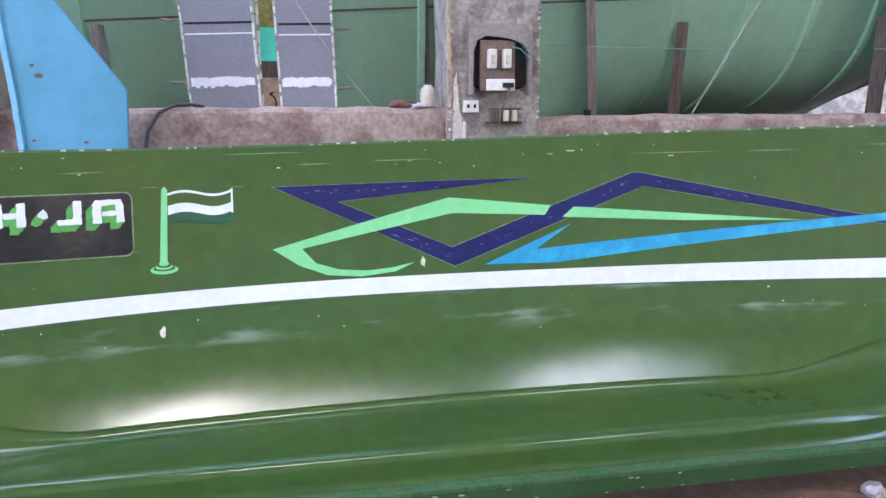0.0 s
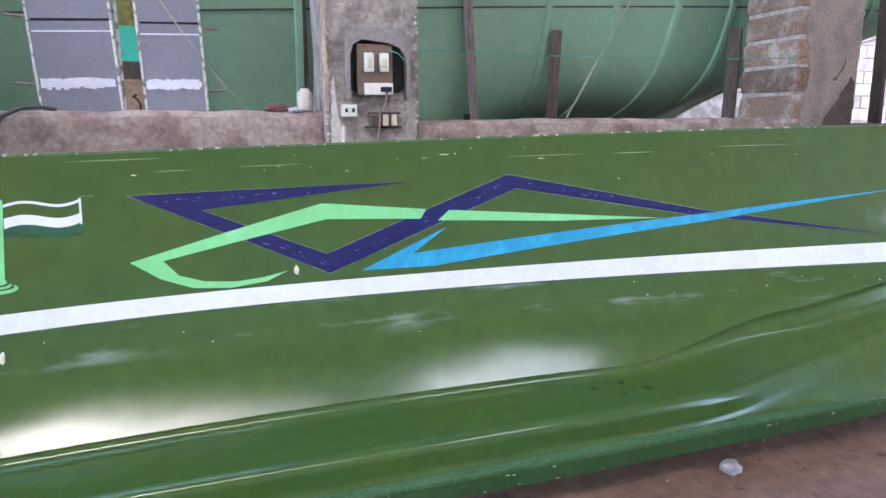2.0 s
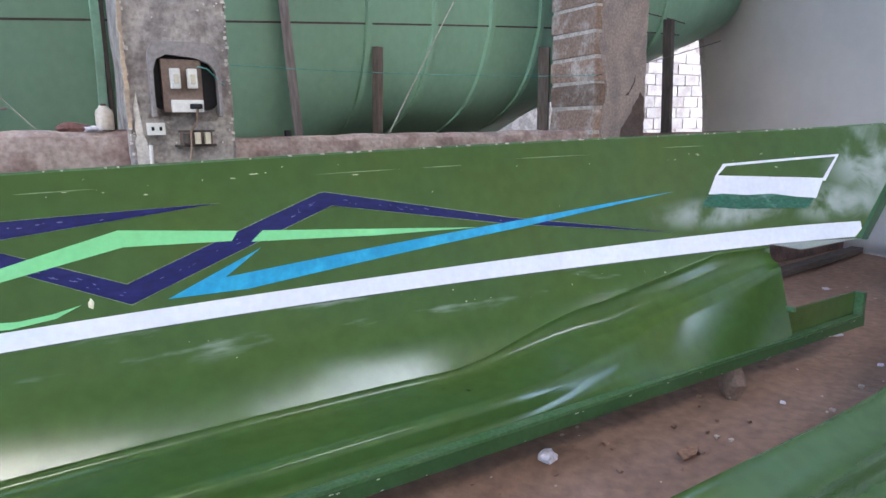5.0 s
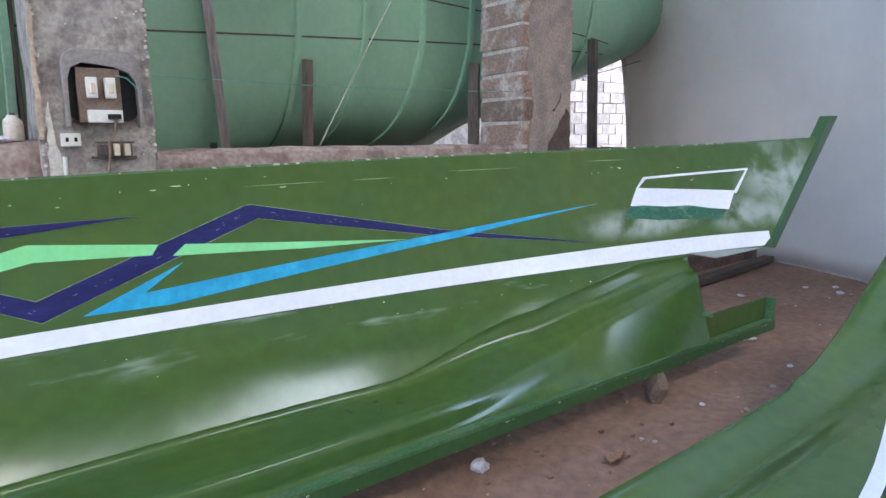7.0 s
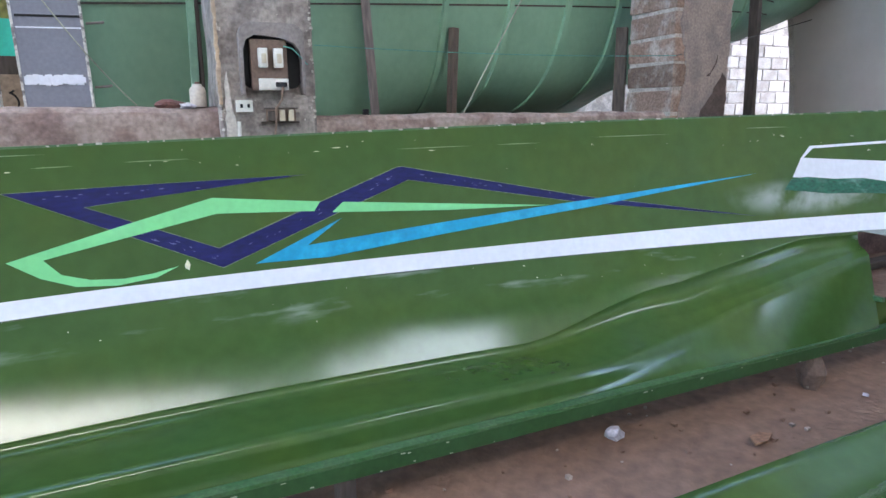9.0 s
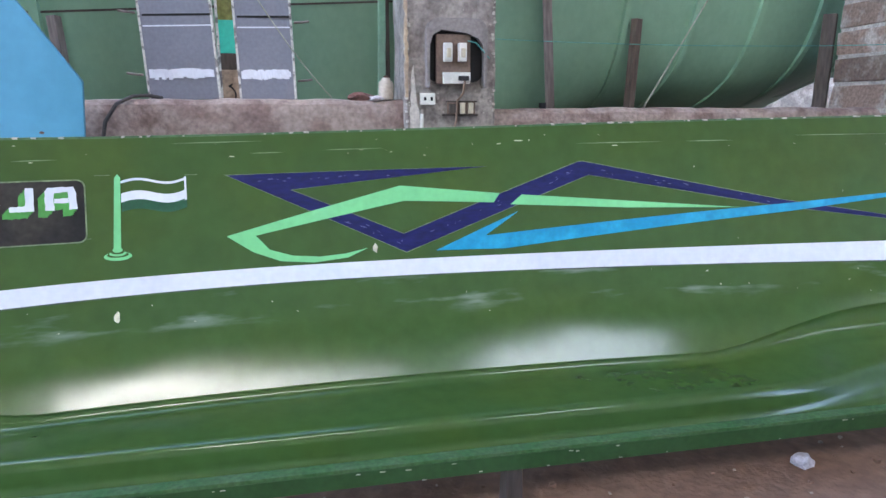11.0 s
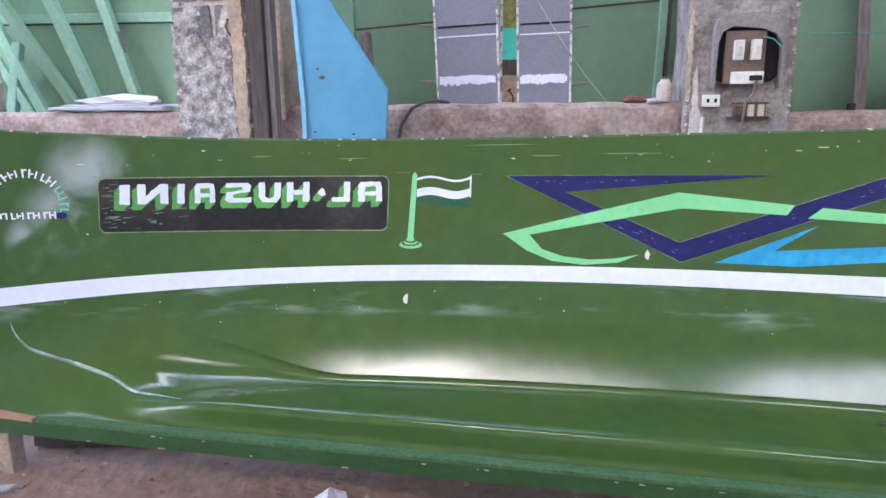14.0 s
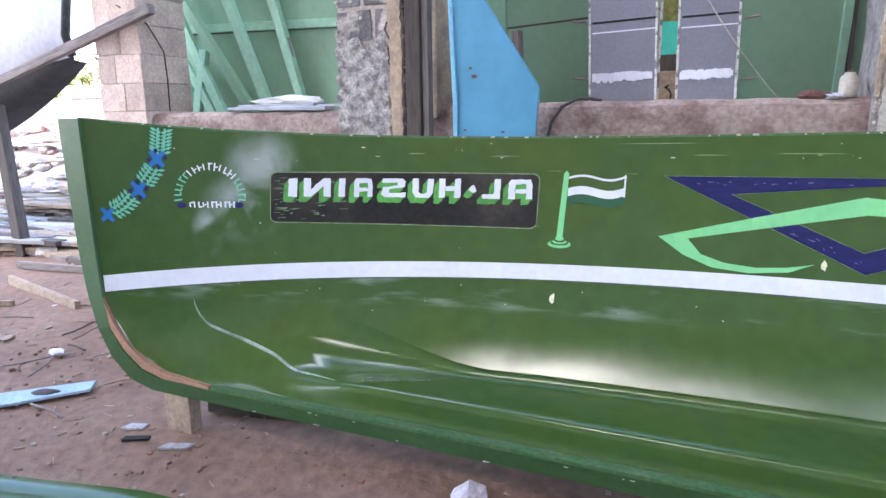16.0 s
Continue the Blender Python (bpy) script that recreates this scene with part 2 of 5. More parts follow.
BOTTLE = material("grimy_cream_plastic", (0.50, 0.44, 0.38), 0.5, var=0.15, scale=18, fine=60)
WIRE = material("brown_wire", (0.25, 0.17, 0.13), 0.6)
TEALWIRE = material("turquoise_cord", (0.12, 0.36, 0.32), 0.6)
ROPE = material("pale_rope", (0.36, 0.36, 0.30), 0.8)
HOSE = material("dark_rubber_hose", (0.06, 0.05, 0.05), 0.6)
TARP = material("white_tarpaulin", (0.38, 0.38, 0.43), 0.5, var=0.1, scale=3, fine=20)
TARPBLACK = material("dark_cloth", (0.055, 0.055, 0.06), 0.8, var=0.3)
TURQ = material("turquoise_sheet", (0.06, 0.60, 0.47), 0.5, var=0.08)
PAPER = material("crumpled_plastic", (0.62, 0.58, 0.64), 0.5, var=0.25, scale=20, fine=60)
RUBBLE = material("pale_rubble", (0.42, 0.37, 0.34), 0.95, var=0.3, scale=8, fine=40, piece=0.3)
BRIGHT = material("sunlit_white_wall", (0.38, 0.365, 0.35), 0.9, var=0.08, scale=1.2, fine=20)
LEAF = material("foliage", (0.17, 0.20, 0.055), 0.7, var=0.4, scale=5, fine=30, other=(0.27, 0.24, 0.08))
CLOTHRED = material("dark_red_rag", (0.15, 0.07, 0.06), 0.9, var=0.4, scale=20, fine=80)
ROOF = material("roof_sheet", (0.25, 0.24, 0.23), 0.7, var=0.2)
FLANGE_PALE = material("scuffed_pale_flange", (0.062, 0.135, 0.062), 0.35, var=0.10, scale=4, fine=40, other=(0.05, 0.115, 0.045), mix=(0.45, 0.7))
PINKISH = material("reddish_debris", (0.55, 0.33, 0.29), 0.95, var=0.35, scale=8, fine=40, piece=0.3)
COPING = material("whitewashed_coping", (0.54, 0.53, 0.52), 0.8, var=0.06, scale=3, fine=30)
HEAP = material("pale_debris_earth", (0.33, 0.26, 0.225), 0.95, var=0.35, scale=5, fine=26, bump=0.7, other=(0.46, 0.40, 0.37), depth=0.06)
LEAFDRY = material("dry_leaf", (0.28, 0.15, 0.09), 0.8, var=0.3)


# ---- builders ----
def mesh_of(bm, name, mat, smooth=False):
    bmesh.ops.recalc_face_normals(bm, faces=bm.faces)
    me = bpy.data.meshes.new(name)
    bm.to_mesh(me)
    bm.free()
    me.materials.append(mat)
    if smooth:
        me.polygons.foreach_set("use_smooth", [True] * len(me.polygons))
    return me


def part(name, bm, mat, parent, label="", smooth=False):
    ob = new(name, bm if isinstance(bm, bpy.types.Mesh) else mesh_of(bm, name, mat, smooth))
    ob.parent = parent
    return tagged(ob, label)


def thing(name, label, category, at=(0, 0, 0), group="", kind=""):
    ob = new(name)
    ob.location = at
    return tagged(ob, label, category, group, kind)


def solid(name, bm, mat, label, category, kind="", group="", smooth=False):
    return tagged(new(name, mesh_of(bm, name, mat, smooth)), label, category, group, kind)


def box(x0, x1, y0, y1, z0, z1, bevel=0.0, bm=None, jitter=0.0, turn=None):
    own = bmesh.new()
    bmesh.ops.create_cube(own, size=1)
    for v in own.verts:
        v.co = Vector(((x0 + x1) / 2 + v.co.x * (x1 - x0), (y0 + y1) / 2 + v.co.y * (y1 - y0), (z0 + z1) / 2 + v.co.z * (z1 - z0)))
        v.co += Vector([random.uniform(-jitter, jitter) for _ in range(3)])
    if bevel:
        bmesh.ops.bevel(own, geom=own.edges[:], offset=bevel, segments=2, affect="EDGES", profile=0.6)
    if turn is not None:
        own.transform(turn)
    if bm is None:
        return own
    me = bpy.data.meshes.new("tmp")
    own.to_mesh(me)
    own.free()
    bm.from_mesh(me)
    bpy.data.meshes.remove(me)
    return bm


def prism(outline, y0, y1, bevel=0.0):
    """An outline in x and z, drawn out from y0 to y1."""
    bm = bmesh.new()
    a = [bm.verts.new((x, y0, z)) for x, z in outline]
    b = [bm.verts.new((x, y1, z)) for x, z in outline]
    bm.faces.new(a), bm.faces.new(b[::-1])
    for i in range(len(a)):
        bm.faces.new((a[i - 1], a[i], b[i], b[i - 1]))
    if bevel:
        bmesh.ops.bevel(bm, geom=bm.edges[:], offset=bevel, segments=1, affect="EDGES")
    return bm


def tube(points, radius, sides=8, closed=False):
    bm = bmesh.new()
    rings, pts = [], [Vector(p) for p in points]
    for i, p in enumerate(pts):
        d = (pts[min(i + 1, len(pts) - 1)] - pts[max(i - 1, 0)]).normalized()
        u = d.orthogonal().normalized() if i == 0 else (side - d * side.dot(d)).normalized()
        side = u
        w = d.cross(u)
        rings.append([bm.verts.new(p + radius * (math.cos(a) * u + math.sin(a) * w)) for a in [2 * math.pi * s / sides for s in range(sides)]])
    for r, q in zip(rings, rings[1:]):
        for s in range(sides):
            bm.faces.new((r[s - 1], r[s], q[s], q[s - 1]))
    bm.faces.new(rings[0]), bm.faces.new(rings[-1][::-1])
    return bm


def sag(a, b, drop, n=14):
    a, b = Vector(a), Vector(b)
    return [a.lerp(b, i / n) - Vector((0, 0, 4 * drop * (i / n) * (1 - i / n))) for i in range(n + 1)]


def grid(rows):
    """A sheet through rows of points; verts that fall together are joined."""
    bm = bmesh.new()
    vs = [[bm.verts.new(p) for p in r] for r in rows]
    for r, q in zip(vs, vs[1:]):
        for i in range(len(r) - 1):
            bm.faces.new((r[i], r[i + 1], q[i + 1], q[i]))
    bmesh.ops.remove_doubles(bm, verts=bm.verts, dist=0.0006)
    bmesh.ops.dissolve_degenerate(bm, edges=bm.edges, dist=0.0004)
    return bm


def rough_lump(r, seed, flat=0.6):
    bm = bmesh.new()
    bmesh.ops.create_icosphere(bm, subdivisions=2, radius=r)
    for v in bm.verts:
        k = noise.noise(v.co * (2.2 / r) + Vector((seed * 3.1, seed, 0)))
        v.co *= 1 + 0.55 * k
        v.co.z *= flat
    return bm


# ---- the mould's form ----
KEEL_Y, BOW_X, STERN_X = 1.895, -2.12, 4.35


def ease(a, b, v):
    u = min(1.0, max(0.0, (v - a) / (b - a)))
    return u * u * (3 - 2 * u)


def poly(x, *c):
    v = 0.0
    for k in c:
        v = v * x + k
    return v


def sheer_z(x):
    return poly(x, -0.000002, 0.000701, -0.005166, 0.011785, 0.012625, 1.160665)


def stripe_top(x):
    return poly(x, -0.000094, -0.00007, 0.004511, -0.010054, 0.006264, 0.714841)


def stripe_low(x):
    return poly(x, -0.000121, 0.000249, 0.004388, -0.014695, 0.007225, 0.660204)


def stern_end(z):
    """Where the raked stern closes at the height z."""
    return 4.10 + (z - 0.68) * 0.86


def stem_end(z):
    """Inner face of the upright stem with its rounded forefoot."""
    if z > 0.50:
        return -2.10 + 0.03 * (0.9 - z) ** 2
    return -2.095 + 0.36 * ((0.50 - z) / 0.33) ** 2.6


def side_b(x, z):
    """Half breadth of the topside at the height z."""
    x0, x1 = stem_end(z), stern_end(z)
    if x <= x0 or x >= x1:
        return 0.0
    m = 0.9
    u = (m - x) / (m - x0) if x < m else (x - m) / (x1 - m)
    full = (1 - u ** (2.3 if x < m else 2.1))
    flare = 0.497 + 0.255 * (z - 0.6)
    if z < 0.56:
        flare -= 0.085 * ((0.56 - z) / 0.242) ** 1.5
    hollow = 0.85 * ease(1.9, 3.6, x) * (1 - ease(0.30, 0.72, z))
    return flare * full * (1 - hollow)


def knuckle(x):
    """Height of the bilge, which climbs towards both ends."""
    z = 0.318 + max(0.0, 0.08 * ease(1.7, 2.5, x) + 0.20 * min(1.0, max(0.0, x - 2.5)) ** 0.95)
    z += 0.17 * ease(-1.0, -1.95, x)
    return z


def section(x):
    """Half section at x from the keel to the sheer, as (half breadth, height)."""
    zk, zs = knuckle(x), sheer_z(x)
    bk = side_b(x, zk)
    low = 0.215
    out = []
    floor_in = bk * 0.93
    bt = min(0.070, 0.30 * floor_in + 0.004)
    zt = min(0.312, low + 0.95 * (zk - low))
    if x < -1.05:
        zt = min(zt + 0.24 * ease(-1.05, -1.85, x), zk - 0.012)
    tuck = ease(1.8, 2.75, x)
    bt += (0.80 * floor_in - bt) * tuck
    zt += (zk - 0.035 - zt) * tuck
    base = low
    if x < -1.72:
        base = low + 0.33 * max(0.0, min(1.0, ((-x - 1.72) / 0.37))) ** 2.4
        zt = max(zt, base + 0.02)
        zk = max(zk, zt + 0.03)
        bk = side_b(x, zk)
        floor_in = bk * 0.93
        bt = min(0.070, 0.30 * floor_in + 0.003)
    soft = max(0.012, min(0.022 + 0.16 * ease(-0.5, -1.3, x) + 0.085 * ease(1.7, 2.6, x), stripe_low(x) - 0.014 - zk))
    floor_in *= 1 - 0.35 * ease(-0.5, -1.3, x)
    up = zt - base
    ramp = [(0.0, base), (0.52 * bt, base + 0.003), (0.60 * bt, base + 0.10 * up), (0.68 * bt, base + 0.4 * up), (0.76 * bt, base + 0.7 * up), (0.84 * bt, base + 0.9 * up), (bt, zt)]
    even = (0.0, 0.30, 0.46, 0.60, 0.74, 0.87, 1.0)
    out += [(b + (f * bt - b) * tuck, z + (base + f * up - z) * tuck) for (b, z), f in zip(ramp, even)]
    for u in (0.12, 0.3, 0.5, 0.7, 0.86, 0.96):
        out.append((bt + (floor_in - bt) * u, zt + (zk - 0.010 - zt) * u ** 1.1))
    for u in (0.1, 0.25, 0.4, 0.55, 0.7, 0.82, 0.91, 0.97):
        a = u * math.pi / 2
        b1, z1 = side_b(x, zk + soft), zk + soft
        out.append((floor_in + (b1 - floor_in) * math.sin(a), zk - 0.010 + (soft + 0.010) * (1 - math.cos(a))))
    z1 = zk + soft
    bend = ease(-0.85, -1.45, x)
    if bend > 0:
        b1 = side_b(x, z1)
        flare = (side_b(x, z1 + 0.03) - b1) / 0.03
        zc = base + 0.22 * (z1 - base)
        bc = max(0.4 * b1, b1 - flare * (z1 - zc))
        for i in range(1, len(out)):
            v = i / len(out)
            out[i] = (out[i][0] + bend * (2 * v * (1 - v) * bc + v * v * b1 - out[i][0]), out[i][1] + bend * ((1 - v) ** 2 * base + 2 * v * (1 - v) * zc + v * v * z1 - out[i][1]))
    for n in range(31):
        z = z1 + (zs - z1) * (n / 30) ** 1.7
        out.append((side_b(x, z), z))
    return out


def on_hull(x, z, off=0.0):
    return Vector((x, KEEL_Y + side_b(x, z) - off, z))


def decal(outline, off, step=0.06):
    """A painted shape: its outline in x and z, laid on the topside."""
    bm = bmesh.new()
    bm.faces.new([bm.verts.new((x, 0, z)) for x, z in outline])
    xs, zs = [p[0] for p in outline], [p[1] for p in outline]
    for axis, lo, hi in ((0, min(xs), max(xs)), (2, min(zs), max(zs))):
        v = math.floor(lo / step) * step
        while v < hi:
            v += step
            co, no = [0, 0, 0], [0, 0, 0]
            co[axis], no[axis] = v, 1
            bmesh.ops.bisect_plane(bm, geom=bm.verts[:] + bm.edges[:] + bm.faces[:], plane_co=co, plane_no=no)
    bmesh.ops.triangulate(bm, faces=bm.faces[:])
    for v in bm.verts:
        v.co = on_hull(v.co.x, v.co.z, off)
    return bm


def painted(name, outline, off, mat, parent, label=""):
    ob = part(name, decal(outline, off), mat, parent, label, smooth=True)
    if sum(p.normal.y for p in ob.data.polygons) > 0:
        ob.data.flip_normals()
    return ob


def beam(name, a, b, w, d, mat, label, category="timber", group=""):
    """A squared timber from a to b."""
    a, b = Vector(a), Vector(b)
    h = (b - a).length
    ob = solid(name, box(-w / 2, w / 2, -d / 2, d / 2, 0, h, 0.004, jitter=0.004), mat, label, category, group=group)
    ob.matrix_world = Matrix.Translation(a) @ (b - a).to_track_quat("Z", "Y").to_matrix().to_4x4()
    return ob


# ---- ground ----
def ground():
    bm = bmesh.new()
    ring = [-400, -120, -40, -18] + [-9 + 0.2 * i for i in range(96)] + [12, 18, 40, 120, 400]
    rows = []
    for y in ring:
        row = []
        for x in ring:
            near = max(0.0, 1 - math.hypot(x - 0.5, y - 1.5) / 14)
            z = 0.030 * noise.noise(Vector((x * 0.9, y * 0.9, 0))) + 0.016 * noise.noise(Vector((x * 3.1, y * 3.1, 4)))
            row.append((x, y, near * z))
        rows.append(row)
    ob = solid("ground", grid(rows), DIRT, "trodden reddish-brown bare earth of the boat yard", "ground", "structure", smooth=True)
    return ob


ground()

# ---- wall and pillars ----
WALL_Y, WALL_B = 3.47, 3.72


def low_wall(name, x0, x1, z, label, mat):
    """A low plastered wall with a worn, uneven top edge."""
    rows, n = [], max(6, int((x1 - x0) / 0.07))
    for i in range(n + 1):
        x = x0 + (x1 - x0) * i / n
        top = z + 0.007 * noise.noise(Vector((x * 4, 1.7, 0))) + 0.006 * noise.noise(Vector((x * 17, 0.3, 0)))
        f = 0.012 * noise.noise(Vector((x * 6, 5.1, 0)))
        rows.append([(x, WALL_B, 0), (x, WALL_B, top - 0.01), (x, WALL_B - 0.03, top), (x, (WALL_Y + WALL_B) / 2, top + 0.006), (x, WALL_Y + 0.035, top), (x, WALL_Y + 0.008 + f, top - 0.022), (x, WALL_Y + f, top - 0.06), (x, WALL_Y - f, 0.95), (x, WALL_Y, 0.5), (x, WALL_Y, 0)])
    bm = grid(rows)
    bmesh.ops.holes_fill(bm, edges=[e for e in bm.edges if e.is_boundary])
    return solid(name, bm, mat, label, "wall", "structure", smooth=False)


low_wall("wall_left", -3.47, -1.885, 1.262, "low plastered masonry wall with peeling ochre patches", PLASTER_TOP)
low_wall("wall_centre", -1.455, 0.775, 1.288, "low plastered masonry wall with a worn reddish top", PLASTER_TOP)
low_wall("wall_right", 1.235, 3.625, 1.243, "low plastered masonry wall with a worn reddish top", PLASTER_TOP)
low_wall("wall_end", 4.09, 7.6, 1.20, "low dark brown plastered wall beyond the pillar", DARKWALL)

PIECES = []


def block_pillar(name, x0, x1, y0, y1, mat, label, course, seed, joint=0.016, plain_below=0.0):
    """A pillar with a mortar core and courses of blocks, long and short by turns."""
    core = box(x0 + 0.008, x1 - 0.008, y0 + 0.008, y1 - 0.008, 0, 3.6)
    ob = solid(name, core, MORTAR, label, "pillar", "structure")
    PIECES.append((ob, x0, x1, y0, y1, mat, course, seed, joint, plain_below))
    return ob


block_pillar("pillar_1", -3.86, -3.44, 3.43, 3.85, BLOCK_PALE, "square pillar of smooth pale pinkish stone blocks", 0.19, 1, 0.005)
block_pillar("pillar_2", -1.885, -1.462, 3.43, 3.80, BLOCK_GREY, "pillar of grey concrete blocks in flaking plaster", 0.185, 2, 0.022)
block_pillar("pillar_4", 3.622, 4.11, 3.43, 3.86, BLOCK_RED, "pillar of brown concrete blocks with thick mortar joints", 0.165, 3, 0.024)


def plain_pillar():
    bm = bmesh.new()
    rows = []
    for i in range(61):
        z = 3.6 * i / 60
        row = []
        for x, y in ((0.772, 3.85), (0.772, 3.64), (0.772, 3.445), (0.785, 3.43), (0.86, 3.43), (0.95, 3.43), (1.05, 3.43), (1.15, 3.43), (1.225, 3.43), (1.240, 3.445), (1.24, 3.64), (1.24, 3.85), (1.0, 3.85), (0.772, 3.85)):
            d = 0.012 * noise.noise(Vector((x * 9, y * 9, z * 6)))
            row.append((x + d, y + d, z))
        rows.append(row)
    return solid("pillar_3", grid(rows), PLASTER, "rough plastered concrete pillar with chipped pale edges", "pillar", "structure")


plain_pillar()

def ragged(points, amount, seed, step=0.03):
    """An outline with broken edges."""
    random.seed(seed)
    out = []
    for (ax, az), (bx, bz) in zip(points, points[1:] + points[:1]):
        n = max(1, int(math.hypot(bx - ax, bz - az) / step))
        out += [(ax + (bx - ax) * i / n + random.uniform(-amount, amount), az + (bz - az) * i / n + random.uniform(-amount, amount)) for i in range(n)]
    return out


def coat(pillar, name, points, y0, y1, mat, amount, seed, label):
    """Plaster left standing on a pillar's face."""
    part(name, prism(ragged(points, amount, seed), y0, y1), mat, bpy.data.objects[pillar], label)


coat("pillar_4", "plaster_coat", [(3.70, 0.9), (4.108, 0.9), (4.108, 2.75), (3.66, 2.75), (3.70, 2.2), (3.67, 1.8), (3.74, 1.5), (3.69, 1.3)], 3.416, 3.436, COAT_BROWN, 0.008, 3, "rubbed brown plaster coat")
coat("pillar_4", "damp_stain", [(3.88, 0.92), (4.104, 0.92), (4.104, 1.46), (4.06, 1.50), (4.02, 1.43), (3.98, 1.40), (3.95, 1.31), (3.89, 1.26), (3.86, 1.10)], 3.4125, 3.418, DAMP, 0.011, 5, "dark damp stain")
coat("pillar_4", "stain_tongue", [(3.90, 1.47), (3.94, 1.475), (4.00, 1.56), (4.005, 1.61), (3.985, 1.56), (3.95, 1.50)], 3.4125, 3.418, DAMP, 0.004, 6, "dark damp streak")
coat("pillar_2", "plaster_coat", [(-1.885, 0.9), (-1.545, 0.9), (-1.54, 1.5), (-1.56, 1.74), (-1.62, 1.66), (-1.70, 1.60), (-1.74, 1.68), (-1.82, 1.62), (-1.885, 1.66)], 3.416, 3.436, COAT_FLAKED, 0.014, 9, "flaking grey plaster coat")
coat("pillar_2", "ochre_coat", [(-1.538, 0.9), (-1.464, 0.9), (-1.464, 2.75), (-1.545, 2.75)], 3.413, 3.436, COAT_OCHRE, 0.008, 12, "ochre plaster band")
solid("jamb", box(-1.458, -1.262, 3.452, 3.745, 1.22, 3.6, 0.012, jitter=0.006), COAT_OCHRE, "narrow ochre plastered jamb standing on the wall", "pillar", "structure")
coat("pillar_3", "lime_smear", [(0.792, 0.95), (0.85, 0.95), (0.842, 1.2), (0.825, 1.34), (0.812, 1.45), (0.80, 1.3)], 3.4165, 3.43, CHIP, 0.006, 15, "pale lime smear")
coat("pillar_3", "edge_smear", [(0.774, 1.3), (0.79, 1.3), (0.788, 2.4), (0.774, 2.4)], 3.417, 3.45, COAT_OCHRE, 0.005, 16, "brownish worn edge")

# ---- unseen roof, added to shape light and reflections ----
BAYS = (((-3.0, -7.2), (-2.0, -6.0), (0.0, -4.6), (2.3, -4.0), (2.5, -4.6), (0.6, -5.3), (-1.2, -6.8), (-2.0, -7.9), (-2.6, -8.2)),
        ((3.1, -4.0), (5.6, -4.2), (6.6, -5.0), (6.9, -6.2), (6.6, -6.9), (6.0, -6.9), (4.8, -6.2), (3.6, -5.1)))


def inside(x, y, ring):
    """True where the point lies within the ring."""
    hit = False
    for (ax, ay), (bx, by) in zip(ring, ring[1:] + ring[:1]):
        if (ay > y) != (by > y) and x < ax + (bx - ax) * (y - ay) / (by - ay):
            hit = not hit
    return hit


def light_roof():
    """An added flat roof, out of view; its two bays and cut edges place the glare."""
    bm, step = bmesh.new(), 0.15
    nx, ny = 176, 118
    seen = {}

    def corner(i, j):
        if (i, j) not in seen:
            seen[i, j] = bm.verts.new((-14.0 + step * i, -10.5 + step * j, 9.0))
        return seen[i, j]

    for i in range(nx):
        for j in range(ny):
            x, y = -14.0 + step * (i + 0.5), -10.5 + step * (j + 0.5)
            if any(inside(x, y, b) for b in BAYS) or (y > 2.4 and x < -1.2) or (y > 3.3 and x < 0.8) or (x < -3.2 and y > 0.8):
                continue
            bm.faces.new((corner(i, j), corner(i + 1, j), corner(i + 1, j + 1), corner(i, j + 1)))
    ob = solid("roof", bm, ROOF, "unseen grey roof sheet added with gaps to shape the light", "roof", "structure")
    so = ob.modifiers.new("thickness", "SOLIDIFY")
    so.thickness = 0.05


light_roof()

# ---- the painted mould half ----
mould = thing("boat_mould", "glossy green half mould of a boat with painted stripes", "boat mould", (0, KEEL_Y, 0))


def own(ob):
    """Keeps a part where it was built although its thing stands elsewhere."""
    ob.matrix_parent_inverse = mould.matrix_basis.inverted()
    return ob


def hull_rows(stations):
    rows = []
    for x in stations:
        row = []
        for b, z in section(x):
            xx = x
            if xx > stern_end(z):
                xx, b = stern_end(z), 0.0
            if xx < stem_end(z):
                xx, b = stem_end(z), 0.0
            wob = 0.0022 * noise.noise(Vector((x * 1.3, z * 2.6, 2.0))) + 0.0015 * noise.noise(Vector((x * 4.0, z * 6, 7.0))) + 0.0005 * noise.noise(Vector((x * 11.0, z * 9, 3.0)))
            row.append((xx, KEEL_Y + b + (wob if 0.3 < z < 0.62 else 0.0), z))
        rows.append(row)
    return rows


def shell():
    """The moulded skin in one piece, open below at the stern for the propeller."""
    bm = grid(hull_rows([-2.11 + 0.01 * i for i in range(8)] + [-2.03 + 0.0555 * i for i in range(120)]))
    for co, no in (((3.52, 0, 0), (1, 0, 0)), ((0, 0, 0.672), (0, 0, 1))):
        bmesh.ops.bisect_plane(bm, geom=bm.verts[:] + bm.edges[:] + bm.faces[:], plane_co=co, plane_no=no)
    gone = [f for f in bm.faces if f.calc_center_median().x > 3.52 and f.calc_center_median().z < 0.672]
    bmesh.ops.delete(bm, geom=gone, context="FACES")
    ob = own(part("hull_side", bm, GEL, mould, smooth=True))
    if sum(p.normal.y for p in ob.data.polygons) > 0:
        ob.data.flip_normals()
    so = ob.modifiers.new("thickness", "SOLIDIFY")
    so.thickness, so.offset = 0.014, -1
    ob.modifiers.new("sharp_rim", "EDGE_SPLIT").split_angle = radians(45)
    rows = []
    for i in range(12):
        x = 3.52 + 0.052 * i
        rows.append([(x, KEEL_Y, 0.668), (x, KEEL_Y + side_b(x, 0.672), 0.671)])
    own(part("counter", grid(rows), GEL, mould, "underside of the stern counter"))


shell()

